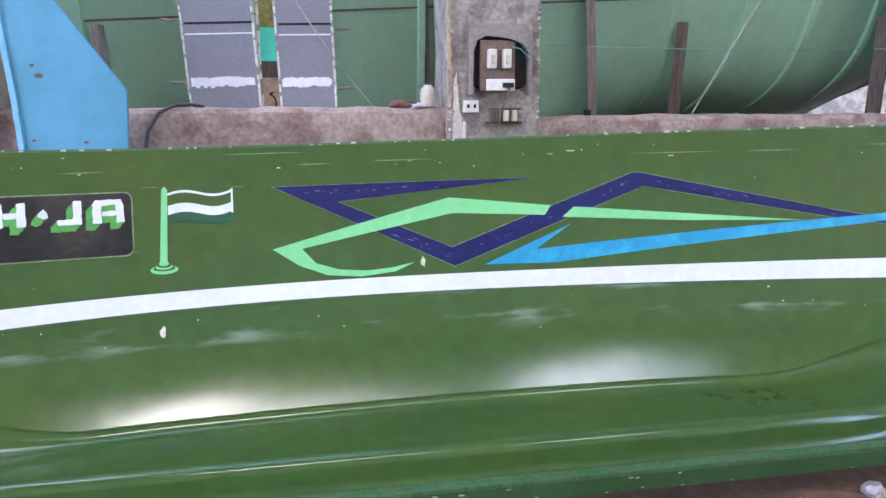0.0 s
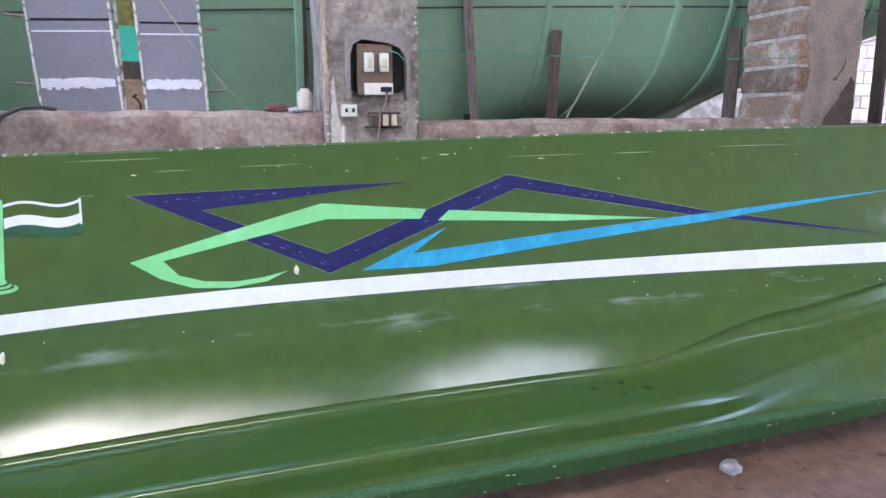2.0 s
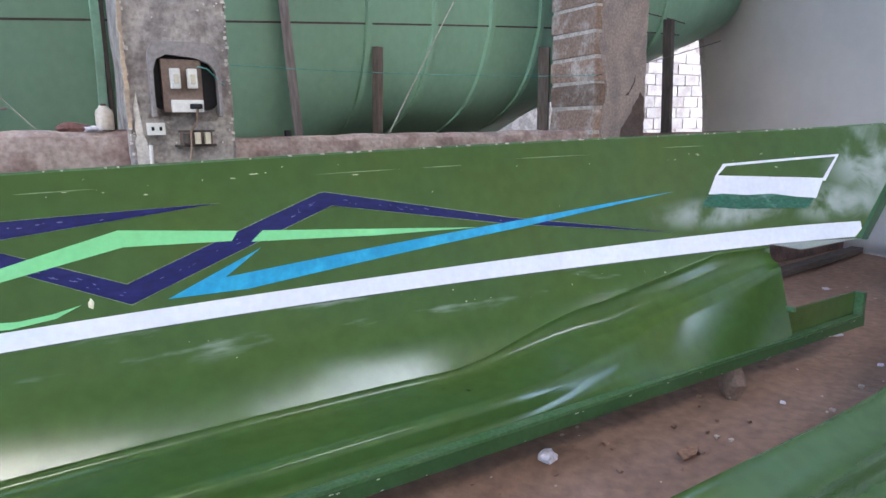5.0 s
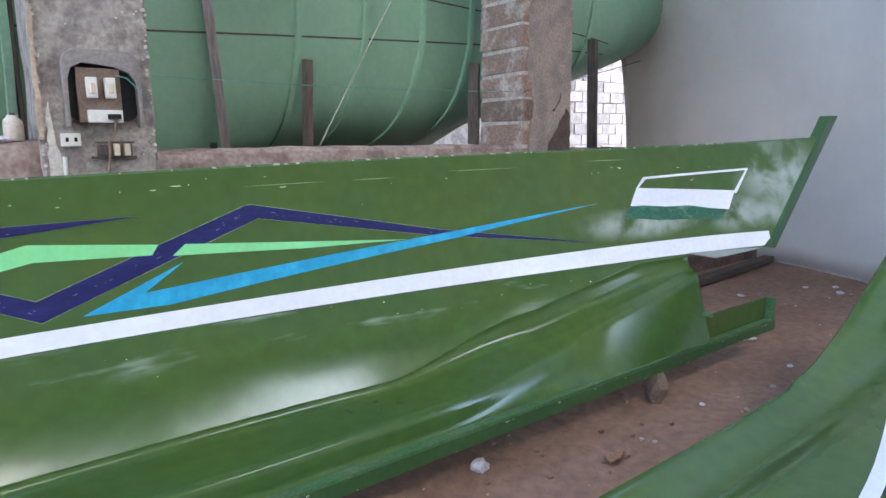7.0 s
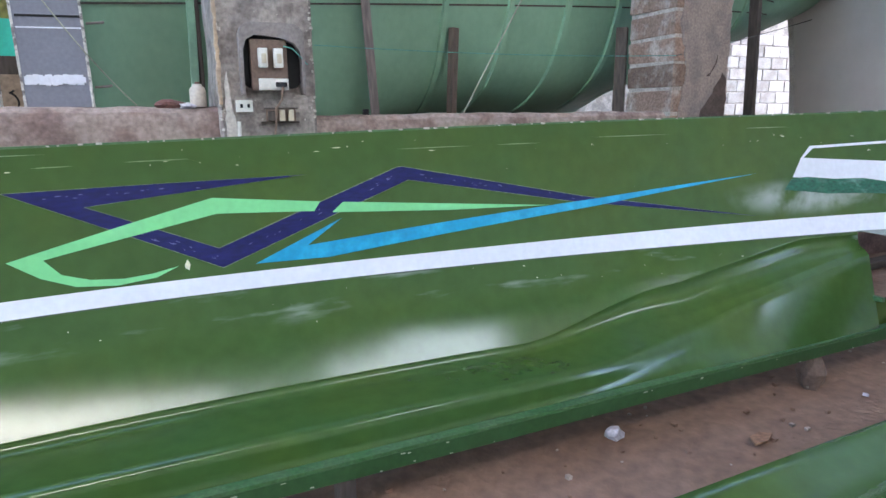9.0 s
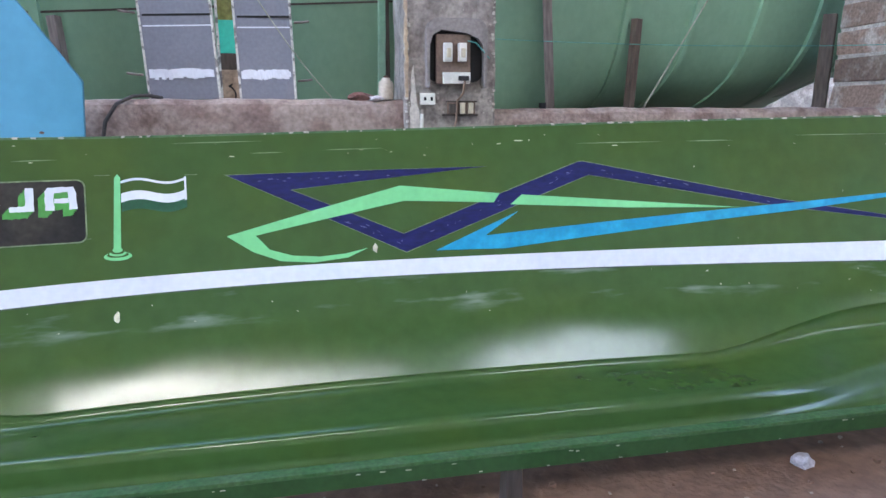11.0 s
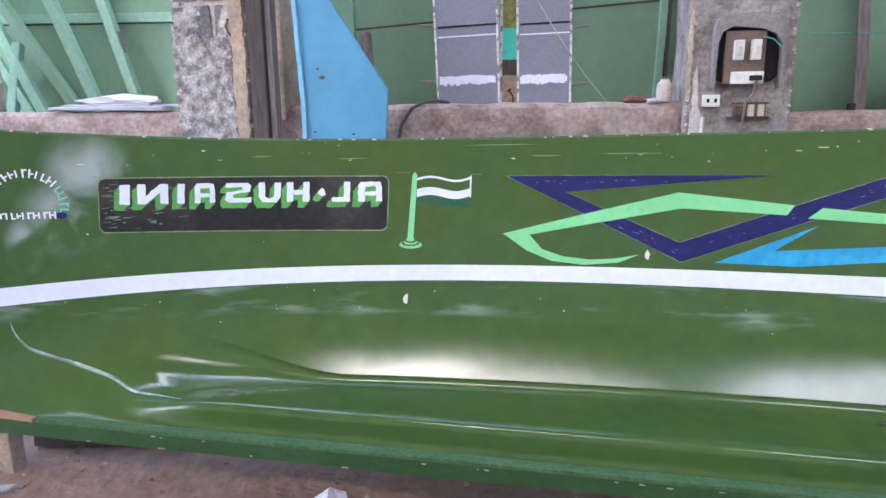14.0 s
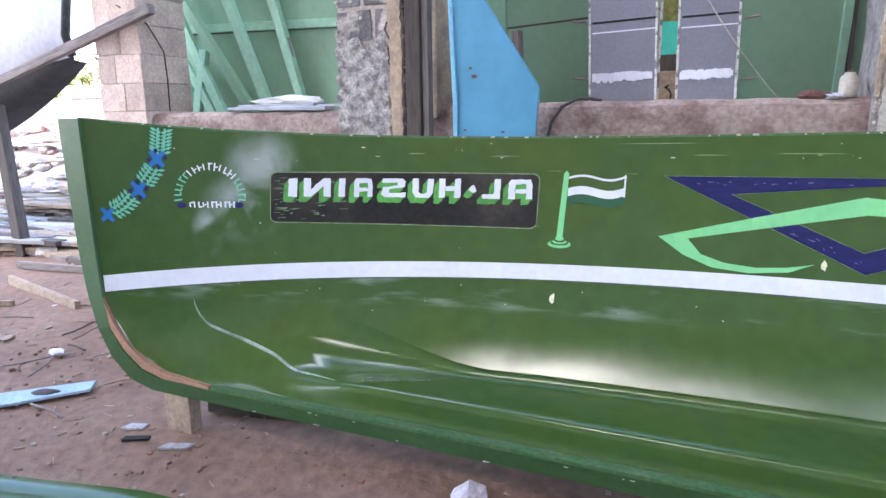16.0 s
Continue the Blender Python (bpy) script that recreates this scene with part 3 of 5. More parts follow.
def bow_highlight():
    """A pale added bead that paints the reflected highlight from stripe down to bilge."""
    guide = [Vector(p) for p in ((-1.712, 2.034, 0.655), (-1.722, 2.024, 0.58), (-1.721, 2.017, 0.501), (-1.672, 2.019, 0.434), (-1.590, 2.030, 0.400), (-1.508, 2.038, 0.376), (-1.420, 2.041, 0.350), (-1.346, 2.038, 0.328), (-1.241, 2.005, 0.301), (-1.13, 1.988, 0.302), (-1.02, 1.975, 0.303), (-0.90, 1.971, 0.309))]
    line = []
    for i in range(1, len(guide) - 2):
        a, b, c, d = guide[i - 1:i + 3]
        for k in range(6):
            u = k / 6
            line.append(0.5 * (2 * b + (c - a) * u + (2 * a - 5 * b + 4 * c - d) * u * u + (3 * b - a - 3 * c + d) * u ** 3))
    bm = tube(line, 1.0, 10)
    bm.verts.ensure_lookup_table()
    for i, p in enumerate(line):
        r = 0.0075 * min(1.0, 0.15 + 3.0 * min(i, len(line) - 1 - i) / len(line))
        for v in bm.verts[10 * i:10 * i + 10]:
            v.co = p + (v.co - p) * r + Vector((0, 0.0030, -0.001))
    own(part("moulded_ridge", bm, HIGHLIGHT, mould, "pale bead painted as the reflected highlight at the bow", smooth=True))


bow_highlight()

# keel and stem flange, and its worn upper edge
outer = [(-2.20, 1.247), (-2.195, 1.0), (-2.185, 0.72), (-2.165, 0.53), (-2.13, 0.39), (-2.07, 0.275), (-1.98, 0.195), (-1.86, 0.163), (-1.6, 0.163)]
inner = [(-2.086, 1.247), (-2.088, 1.0), (-2.088, 0.72), (-2.082, 0.53), (-2.065, 0.405), (-2.005, 0.315), (-1.915, 0.245), (-1.81, 0.218), (-1.6, 0.214)]
outer += [(x, 0.163 + 0.008 * noise.noise(Vector((x, 0, 3)))) for x in [-1.3 + 0.275 * i for i in range(21)]]
inner += [(x, 0.214) for x in [-1.3 + 0.275 * i for i in range(21)]]


def strip(a, b, y0, y1):
    bm = bmesh.new()
    q = [[bm.verts.new((x, y, z)) for x, z in line] for line in (a, b) for y in (y0, y1)]
    for i in range(len(a) - 1):
        for r, t in ((0, 2), (2, 3), (3, 1), (1, 0)):
            bm.faces.new((q[r][i], q[r][i + 1], q[t][i + 1], q[t][i]))
    for i in (0, len(a) - 1):
        bm.faces.new((q[0][i], q[2][i], q[3][i], q[1][i]))
    return bm


own(part("stem_flange", strip(outer[:5], inner[:5], KEEL_Y - 0.012, KEEL_Y + 0.002), FLANGE_PALE, mould, "pale scuffed stem flange"))
own(part("keel_flange", strip(outer[4:], inner[4:], KEEL_Y - 0.012, KEEL_Y + 0.002), GEL_DARK, mould, "scuffed green bolting flange"))
own(part("flange_ledge", strip([(x, 0.2145) for x in [-1.55 + 0.287 * i for i in range(21)]], [(x, 0.226) for x in [-1.55 + 0.287 * i for i in range(21)]], KEEL_Y - 0.010, KEEL_Y + 0.03), GEL_WORN, mould, "pale worn ledge"))
own(part("forefoot_strip", strip([(-2.105, 0.60), (-2.095, 0.50), (-2.06, 0.40), (-2.0, 0.318), (-1.91, 0.25), (-1.80, 0.220), (-1.56, 0.2145)], [(-2.10, 0.60), (-2.075, 0.505), (-2.035, 0.415), (-1.97, 0.338), (-1.885, 0.277), (-1.79, 0.246), (-1.56, 0.226)], KEEL_Y - 0.010, KEEL_Y + 0.012), RAW, mould, "bare reddish filler strip"))
own(part("stern_flange", strip([(4.13, 0.655), (4.80, 1.40)], [(4.06, 0.665), (4.70, 1.40)], KEEL_Y - 0.012, KEEL_Y + 0.05), GEL_DARK, mould, "raked green stern flange"))
own(part("keel_heel", box(3.521, 4.19, KEEL_Y + 0.035, KEEL_Y + 0.05, 0.21, 0.352, 0.004), GEL, mould, "green heel of the keel"))
own(part("heel_end", box(4.165, 4.2, KEEL_Y - 0.01, KEEL_Y + 0.05, 0.165, 0.352, 0.004), GEL_WORN, mould))
own(part("aperture_edge", box(3.505, 3.53, KEEL_Y + 0.002, KEEL_Y + 0.05, 0.352, 0.375, 0.003), GEL_WORN, mould))
own(part("sheer_edge", strip([(x, sheer_z(x) - 0.004) for x in [-2.1 + 0.1 * i for i in range(67)]], [(x, sheer_z(x) + 0.003) for x in [-2.1 + 0.1 * i for i in range(67)]], 0, 0.016), GEL_WORN, mould, "chipped upper edge"))
edge = bpy.data.objects["sheer_edge"]
for v in edge.data.vertices:
    v.co.y += KEEL_Y + side_b(v.co.x, min(v.co.z, sheer_z(v.co.x)))

# painted stripes and figures
random.seed(41)
bm = bmesh.new()
for n in range(70):
    x = random.uniform(-2.0, 4.4)
    r = random.uniform(0.0015, 0.0045)
    y, z = KEEL_Y + side_b(x, sheer_z(x)), sheer_z(x)
    box(x - r * random.uniform(1, 4), x + r, y - 0.003, y + 0.012, z - 0.002, z + r * 0.9, 0, bm, jitter=r * 0.3)
own(part("edge_chips", bm, CHIP, mould, "pale chips along the upper edge"))["kind"] = "stuff"
bm = bmesh.new()
for n in range(42):
    x, z = random.uniform(-1.5, 4.1), random.choice((0.166, 0.172, 0.205, 0.208))
    r = random.uniform(0.0012, 0.0032)
    box(x - r * random.uniform(1, 6), x + r, KEEL_Y - 0.0135, KEEL_Y - 0.010, z - r * 0.6, z + r * 0.6, 0, bm, jitter=r * 0.25)
own(part("flange_chips", bm, CHIP, mould, "pale scuffs on the flange"))["kind"] = "stuff"
xs = [-2.08 + 0.0618 * i for i in range(101)]
stripe = [(x, stripe_top(x)) for x in xs] + [(x, stripe_low(x)) for x in reversed(xs[:-1])]
top = [on_hull(x, stripe_top(x), 0.0022) for x in xs]
mid = [on_hull(x, (stripe_top(x) + stripe_low(x)) / 2, 0.0022) for x in xs]
low = [on_hull(x - (0.05 if x > 4.05 else 0), stripe_low(x), 0.0022) for x in xs]
own(part("white_stripe", grid([top, mid, low]), WHITE, mould, "white boot stripe", smooth=True))


def paint(name, outline, off, mat, label=""):
    return own(painted(name, outline, off, mat, mould, label))


def grown(outline, d):
    """The outline moved outwards by d."""
    area = sum(a[0] * b[1] - b[0] * a[1] for a, b in zip(outline, outline[1:] + outline[:1]))
    sign, out, n = (1 if area > 0 else -1), [], len(outline)
    for i in range(n):
        p, q, r = (Vector(outline[(i + k) % n]) for k in (-1, 0, 1))
        e, f = (q - p).normalized(), (r - q).normalized()
        m = Vector((e.y + f.y, -e.x - f.x)) * sign
        if m.length < 0.05:
            m = (e - f)
        m.normalize()
        k = max(0.35, abs(m.dot(Vector((e.y, -e.x)))))
        out.append(tuple(q + m * d / k))
    return out


NAVY_LINE = [(0.022, 1.027), (0.944, 1.036), (0.232, 0.972), (0.623, 0.805), (1.305, 1.047), (1.327, 1.048), (2.12, 0.893), (3.0, 0.762), (2.12, 0.866), (1.345, 0.998), (0.63, 0.741)]
paint("navy_margin", grown(NAVY_LINE, 0.0022), 0.0014, MARGIN, "pale masking line round the navy stripe")
paint("navy_zigzag", NAVY_LINE, 0.0024, NAVY, "navy blue zigzag stripe with scratched edges")
paint("mint_hook", [(0.015, 0.826), (0.31, 0.900), (0.617, 0.975), (0.99, 0.938), (0.965, 0.905), (0.80, 0.913), (0.628, 0.921), (0.11, 0.823), (0.154, 0.774), (0.229, 0.750), (0.324, 0.741), (0.41, 0.747), (0.491, 0.762), (0.421, 0.733), (0.304, 0.722), (0.19, 0.733), (0.099, 0.769)], 0.0034, MINT, "mint green hooked stripe")
paint("mint_tail", [(1.075, 0.931), (1.5, 0.898), (1.965, 0.864), (1.5, 0.872), (1.03, 0.896)], 0.0034, MINT, "mint green tapering stripe")
paint("blue_arrow", [(0.738, 0.742), (1.062, 0.872), (0.927, 0.787), (2.19, 0.880), (3.028, 0.955), (2.185, 0.849), (1.0, 0.738)], 0.0034, BLUE, "sky blue arrow stripe")

random.seed(8)
for (ax, az), (bx, bz), w in (((0.36, 0.89), (0.62, 0.775), 0.02), ((0.64, 0.775), (1.31, 1.02), 0.018), ((1.35, 1.02), (2.1, 0.885), 0.012), ((0.10, 1.005), (0.60, 1.018), 0.012)):
    for k in range(13):
        u = random.uniform(0.03, 0.97)
        l, d = random.uniform(0.004, 0.018) / math.hypot(bx - ax, bz - az), random.uniform(-w, w) * 0.6
        p, q = (ax + (bx - ax) * u, az + (bz - az) * u + d), (ax + (bx - ax) * (u + l), az + (bz - az) * (u + l) + d)
        paint("scratch", [(p[0], p[1] - 0.0012), (q[0], q[1] - 0.0008), (q[0], q[1] + 0.0008), (p[0], p[1] + 0.0012)], 0.0032, NAVY_PALE)

# painted flag
paint("flag_pole", [(-0.329, 0.805), (-0.318, 1.030), (-0.309, 1.042), (-0.300, 1.030), (-0.307, 0.805)], 0.003, MINT, "mint flag pole")


def oval(cx, cz, rx, rz, n=24):
    return [(cx + rx * math.cos(2 * math.pi * i / n), cz + rz * math.sin(2 * math.pi * i / n)) for i in range(n)]


paint("flag_base", oval(-0.317, 0.783, 0.041, 0.014), 0.002, MINT)
paint("flag_base_ring", oval(-0.317, 0.788, 0.032, 0.009), 0.003, GEL)
paint("flag_base", oval(-0.317, 0.792, 0.025, 0.0085), 0.0038, MINT)
paint("flag_base_ring", oval(-0.317, 0.796, 0.019, 0.006), 0.0046, GEL)
paint("flag_base", oval(-0.317, 0.803, 0.015, 0.008), 0.0052, MINT)


def wave(u, z):
    return (-0.300 + 0.196 * u, z + 0.010 * math.sin(2 * math.pi * u * 0.95 + 0.2) + 0.010 * u * u)


def wave_band(z0, z1, n=16):
    return [wave(i / n, z1) for i in range(n + 1)] + [wave(1 - i / n, z0) for i in range(n + 1)]


paint("flag_outline", wave_band(1.010, 1.018), 0.003, WHITE)
paint("flag_band", wave_band(0.950, 0.978), 0.003, WHITE, "white flag band")
paint("flag_band", wave_band(0.920, 0.950), 0.003, DKGREEN, "dark green flag band")
paint("flag_outline", [(-0.110, 0.952), (-0.110, 1.028), (-0.104, 1.028), (-0.104, 0.952)], 0.0036, WHITE)

# name board
def rounded(x0, x1, z0, z1, r, lean=0.0):
    out = []
    for cx, cz, a in ((x1 - r, z1 - r, 0), (x0 + r, z1 - r, 90), (x0 + r, z0 + r, 180), (x1 - r, z0 + r, 270)):
        out += [(cx + r * math.cos(radians(a + 22.5 * k)), cz + r * math.sin(radians(a + 22.5 * k)) + lean * (cx - x0)) for k in range(5)]
    return out


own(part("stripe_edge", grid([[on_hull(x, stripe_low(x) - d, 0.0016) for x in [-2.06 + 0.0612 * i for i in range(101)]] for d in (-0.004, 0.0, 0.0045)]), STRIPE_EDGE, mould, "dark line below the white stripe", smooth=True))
paint("board_margin", rounded(-1.416, -0.401, 0.836, 1.034, 0.024, -0.004), 0.0014, MARGIN, "pale masking line round the board")
for x0, x1, z in ((-0.375, -0.33, 1.0385), (-0.11, -0.07, 1.032), (-1.43, -1.36, 1.036), (-0.42, -0.39, 0.842)):
    paint("masking_line", [(x0, z), (x1, z), (x1, z + 0.0016), (x0, z + 0.0016)], 0.0015, MARGIN)
paint("name_board", rounded(-1.412, -0.405, 0.840, 1.030, 0.022, -0.004), 0.002, BLACK, "black name board with mirrored letters")


A_FORM = ([(0, 0), (.27, 0), (.27, .30), (.27, .50), (.28, .76), (.30, 1), (.12, 1), (.03, .7)], [(.28, .76), (.72, .76), (.76, 1), (.30, 1)], [(.72, 0), (1, 0), (1, .82), (.90, 1), (.76, 1), (.72, .76), (.72, .50), (.72, .30)], [(.27, .30), (.72, .30), (.72, .50), (.27, .50)])
FORMS = {
    "A": A_FORM,
    "L": ([(0, 0), (1, 0), (1, .22), (.36, .24), (.33, 1), (0, 1)],),
    "-": ([(.05, .36), (.5, .28), (.95, .40), (.80, .60), (.45, .70), (.12, .58)],),
    "H": ([(0, 0), (.29, 0), (.29, .36), (.29, .60), (.27, 1), (0, 1)], [(.71, 0), (1, 0), (1, 1), (.73, 1), (.71, .60), (.71, .36)], [(.29, .36), (.71, .36), (.71, .60), (.29, .60)]),
    "U": ([(0, .28), (.18, 0), (.82, 0), (1, .28), (1, 1), (.72, 1), (.70, .30), (.60, .20), (.42, .20), (.30, .30), (.28, 1), (0, 1)],),
    "S": ([(.98, 1), (.12, 1), (0, .86), (.04, .54), (.68, .42), (.68, .24), (0, .24), (0, 0), (.88, 0), (1, .14), (.96, .52), (.34, .64), (.34, .78), (1, .78)],),
    "I": ([(.05, 0), (1, 0), (.92, 1), (0, 1)],),
    "N": ([(0, 0), (.25, 0), (.27, .58), (.72, 0), (1, 0), (1, 1), (.75, 1), (.73, .42), (.28, 1), (0, 1)],),
}


def letters(spans, z0, z1, shift, off, mat, name, seed):
    """Hand-painted mirror lettering with ragged edges, as it stands inside a mould."""
    random.seed(seed)
    for sign, xr, xl in spans:
        bm = bmesh.new()
        for outline in FORMS[sign]:
            ring = []
            for (ax, az), (bx, bz) in zip(outline, outline[1:] + outline[:1]):
                n = max(1, round(math.hypot((bx - ax) * 0.09, (bz - az) * 0.07) / 0.012))
                for i in range(n):
                    u, v = ax + (bx - ax) * i / n, az + (bz - az) * i / n
                    ring.append((xr + (xl - xr) * u + shift[0] + random.uniform(-0.0014, 0.0014), z0 + (z1 - z0) * v + shift[1] + random.uniform(-0.0016, 0.0016)))
            bm.faces.new([bm.verts.new(on_hull(x, z, off)) for x, z in ring])
        bmesh.ops.triangulate(bm, faces=bm.faces[:])
        ob = own(part(name, bm, mat, mould))
        if sum(p.normal.y for p in ob.data.polygons) > 0:
            ob.data.flip_normals()


NAME = (("A", -0.423, -0.512), ("L", -0.541, -0.606), ("-", -0.628, -0.658), ("H", -0.687, -0.768), ("U", -0.789, -0.868), ("S", -0.894, -0.985), ("A", -1.018, -1.091), ("I", -1.124, -1.151), ("N", -1.180, -1.284), ("I", -1.308, -1.345))
for k in range(4):
    letters(NAME, 0.938, 1.008, (-0.0048 * (k + 1), -0.0052 * (k + 1)), 0.0038 - 0.0004 * k, MINT_SHADE, "letter_shadow", 50 + k)
letters(NAME, 0.938, 1.008, (0, 0), 0.0050, WHITE, "letter", 60)

# short pale streaks, denser towards the board's left end
random.seed(14)
for n in range(60):
    x, z = -1.405 + 0.26 * random.random() ** 1.6, random.uniform(0.85, 1.02)
    l = random.uniform(0.006, 0.035)
    paint("board_scratch", [(x, z), (x + l, z + random.uniform(-0.002, 0.003)), (x + l, z + 0.004), (x, z + 0.0015)], 0.0030, HAZE)

# window figure near the stern
paint("window_white", [(3.224, 0.932), (3.284, 1.022), (3.93, 0.985), (3.862, 0.884)], 0.002, WHITE, "white painted panel")
for a, b, c, d in (((3.276, 1.015), (3.340, 1.078), (3.356, 1.066), (3.292, 1.018)), ((3.336, 1.076), (4.052, 1.106), (4.040, 1.094), (3.352, 1.064)), ((4.036, 1.102), (4.054, 1.106), (3.935, 0.968), (3.915, 0.975))):
    paint("window_outline", [a, b, c, d], 0.003, WHITE)
paint("teal_band", [(3.170, 0.875), (3.215, 0.925), (3.30, 0.932), (3.45, 0.918), (3.60, 0.918), (3.75, 0.895), (3.85, 0.886), (3.80, 0.835), (3.62, 0.845), (3.4, 0.850), (3.3, 0.862)], 0.003, TEAL, "smeared dark teal paint band")


# chain of leaves and stars at the bow, round emblem
def star(cx, cz, r, turn):
    out = []
    for i in range(16):
        rr = r if (i // 2) % 2 == 0 else r * 0.45
        out.append((cx + rr * math.cos(radians(22.5 * i + turn)), cz + 1.15 * rr * math.sin(radians(22.5 * i + turn))))
    return out


def chain(u):
    """The garland's middle line, from the sheer down to the stem."""
    p = [(-1.812, 1.205), (-1.822, 1.125), (-1.850, 1.050), (-1.905, 0.975), (-1.975, 0.905), (-2.050, 0.862)]
    k = min(4.999, u * 5)
    i = int(k)
    f = k - i
    return (p[i][0] + f * (p[i + 1][0] - p[i][0]), p[i][1] + f * (p[i + 1][1] - p[i][1]))


for u, r in ((0.30, 0.036), (0.62, 0.036), (0.96, 0.032)):
    paint("star", star(*chain(u), r, 30), 0.003, STARBLUE, "blue star of the painted garland")
for u in (0.30, 0.62):
    for k in range(4):
        cx, cz = chain(u)
        paint("star_dot", oval(cx + 0.030 * math.cos(radians(90 * k + 5)), cz + 0.032 * math.sin(radians(90 * k + 5)), 0.008, 0.009, 8), 0.0025, NAVY)
for u0, u1 in ((0.0, 0.235), (0.375, 0.55), (0.69, 0.905)):
    count = round((u1 - u0) / 0.036)
    for side in (-1, 1):
        mid, across = [], []
        for k in range(count + 1):
            u = u0 + (u1 - u0) * k / count
            (ax, az), (bx, bz) = chain(max(0, u - 0.03)), chain(min(1, u + 0.03))
            d = Vector((bx - ax, bz - az)).normalized()
            cx, cz = chain(u)
            mid.append((cx - d.y * side * 0.0125, cz + d.x * side * 0.0125))
            across.append(Vector((-d.y, d.x)))
        paint("vine", [(x + n.x * 0.0045, min(z + n.y * 0.0045, sheer_z(x) - 0.004)) for (x, z), n in zip(mid, across)] + [(x - n.x * 0.0045, min(z - n.y * 0.0045, sheer_z(x) - 0.004)) for (x, z), n in reversed(list(zip(mid, across)))], 0.002, SEAGREEN)
        for k in range(count):
            (x, z), n = mid[k], across[k]
            along = Vector((n.y, -n.x))
            for out in (side, -side):
                root = Vector((x, z)) + along * 0.014
                reach = 0.030 if out == side else 0.012
                tip = root + n * out * reach + along * 0.014 * (-1 if out == side else 0.3)
                w = (tip - root).normalized().orthogonal() * 0.0062
                half = root.lerp(tip, 0.55)
                leaf = [root, half + w, tip, half - w]
                if all(-2.09 < p.x and p.y < sheer_z(p.x) - 0.004 for p in leaf):
                    paint("leaf", [tuple(p) for p in leaf], 0.0022, SEAGREEN)
random.seed(77)


def glyph_bar(name, x, z, ux, uz, w, h, mat):
    """A small stroke whose long side runs along (ux, uz)."""
    vx, vz = -uz, ux
    paint(name, [(x - ux * h - vx * w, z - uz * h - vz * w), (x + ux * h - vx * w * 0.7, z + uz * h - vz * w * 0.7), (x + ux * h + vx * w, z + uz * h + vz * w), (x - ux * h + vx * w * 0.6, z - uz * h + vz * w * 0.6)], 0.003, mat)


for n in range(21):
    a = radians(186 - n * 9.6)
    cx, cz = -1.645 + 0.122 * math.cos(a), 0.938 + 0.118 * math.sin(a)
    mat = SEAGREEN if n < 6 or n > 15 else WHITE
    ux, uz = math.cos(a), math.sin(a)
    glyph_bar("emblem_mark", cx, cz, ux, uz, 0.0036, random.uniform(0.012, 0.016), mat)
    if n % 3:
        e = random.choice((-0.011, 0.0, 0.011))
        glyph_bar("emblem_mark", cx + e * ux + 0.0075 * uz, cz + e * uz - 0.0075 * ux, -uz, ux, 0.0034, 0.0055, mat)
for n in range(11):
    x = -1.722 + n * 0.0168
    glyph_bar("emblem_bar", x, 0.907, 0, 1, 0.0036, random.uniform(0.009, 0.013), WHITE)
    if n % 3 != 1:
        glyph_bar("emblem_bar", x + 0.0078, 0.907 + random.choice((-0.009, 0.0, 0.009)), 1, 0, 0.0034, 0.0045, WHITE)
for x in (-1.755, -1.535):
    paint("emblem_dot", oval(x, 0.905, 0.018, 0.012, 12), 0.003, NAVY)

# drips of primer
for x, z, w, h in ((0.517, 0.760, 0.008, 0.014), (-0.329, 0.588, 0.009, 0.015), (-0.325, 0.600, 0.005, 0.008)):
    bm = rough_lump(1.0, x)
    for v in bm.verts:
        v.co = on_hull(x + w * v.co.x, z + h * v.co.z / 0.6, 0.001 + 0.003 * max(0, -v.co.y))
    own(part("primer_drip", bm, CHALK, mould, "pale drip of filler"))
random.seed(11)
bm = bmesh.new()
for n in range(95):
    x, z = random.uniform(-1.9, 3.9), random.choice((random.uniform(0.5, 1.15), random.uniform(0.55, 0.64), random.uniform(1.08, 1.14)))
    r = random.choice((0.0010, 0.0013, 0.0016, 0.0022))
    st = random.choice((1, 1, 1.5, 4, 9)) if z > 1.05 else random.choice((1, 1, 2))
    p = [on_hull(x + r * st * math.cos(a), z + r * math.sin(a) * 0.8, 0.0016) for a in [math.pi * i / 3 for i in range(6)]]
    bm.faces.new([bm.verts.new(q) for q in p])
own(part("paint_specks", bm, CHALK, mould, "scattered dust specks and scratches"))["kind"] = "stuff"
bm = bmesh.new()
for x, z, l in ((-0.15, 1.135, 0.30), (0.35, 1.105, 0.22), (0.1, 1.098, 0.12), (-0.6, 1.09, 0.13), (1.3, 1.115, 0.35), (2.2, 1.14, 0.4), (3.0, 1.165, 0.25), (1.75, 1.12, 0.2), (-0.9, 1.10, 0.08)):
    p = [on_hull(x + l * u, z + 0.0025 * s + 0.012 * l * u, 0.0016) for u, s in ((0, 0), (0.3, 0.6), (0.7, 0.5), (1, 0), (0.6, -0.5), (0.2, -0.4))]
    bm.faces.new([bm.verts.new(q) for q in p])
own(part("scratches", bm, GEL_SCRATCH, mould, "pale scratches along the upper edge"))["kind"] = "stuff"


# ---- supports and litter ----
def post(name, x0, x1, y0, y1, z1, mat, label):
    t = thing(name, label, "post", ((x0 + x1) / 2, (y0 + y1) / 2, 0))
    bm = box(x0 - (x0 + x1) / 2, x1 - (x0 + x1) / 2, (y0 - y1) / 2, (y1 - y0) / 2, -0.03, z1, 0.005, jitter=0.006)
    part("post", bm, mat, t)


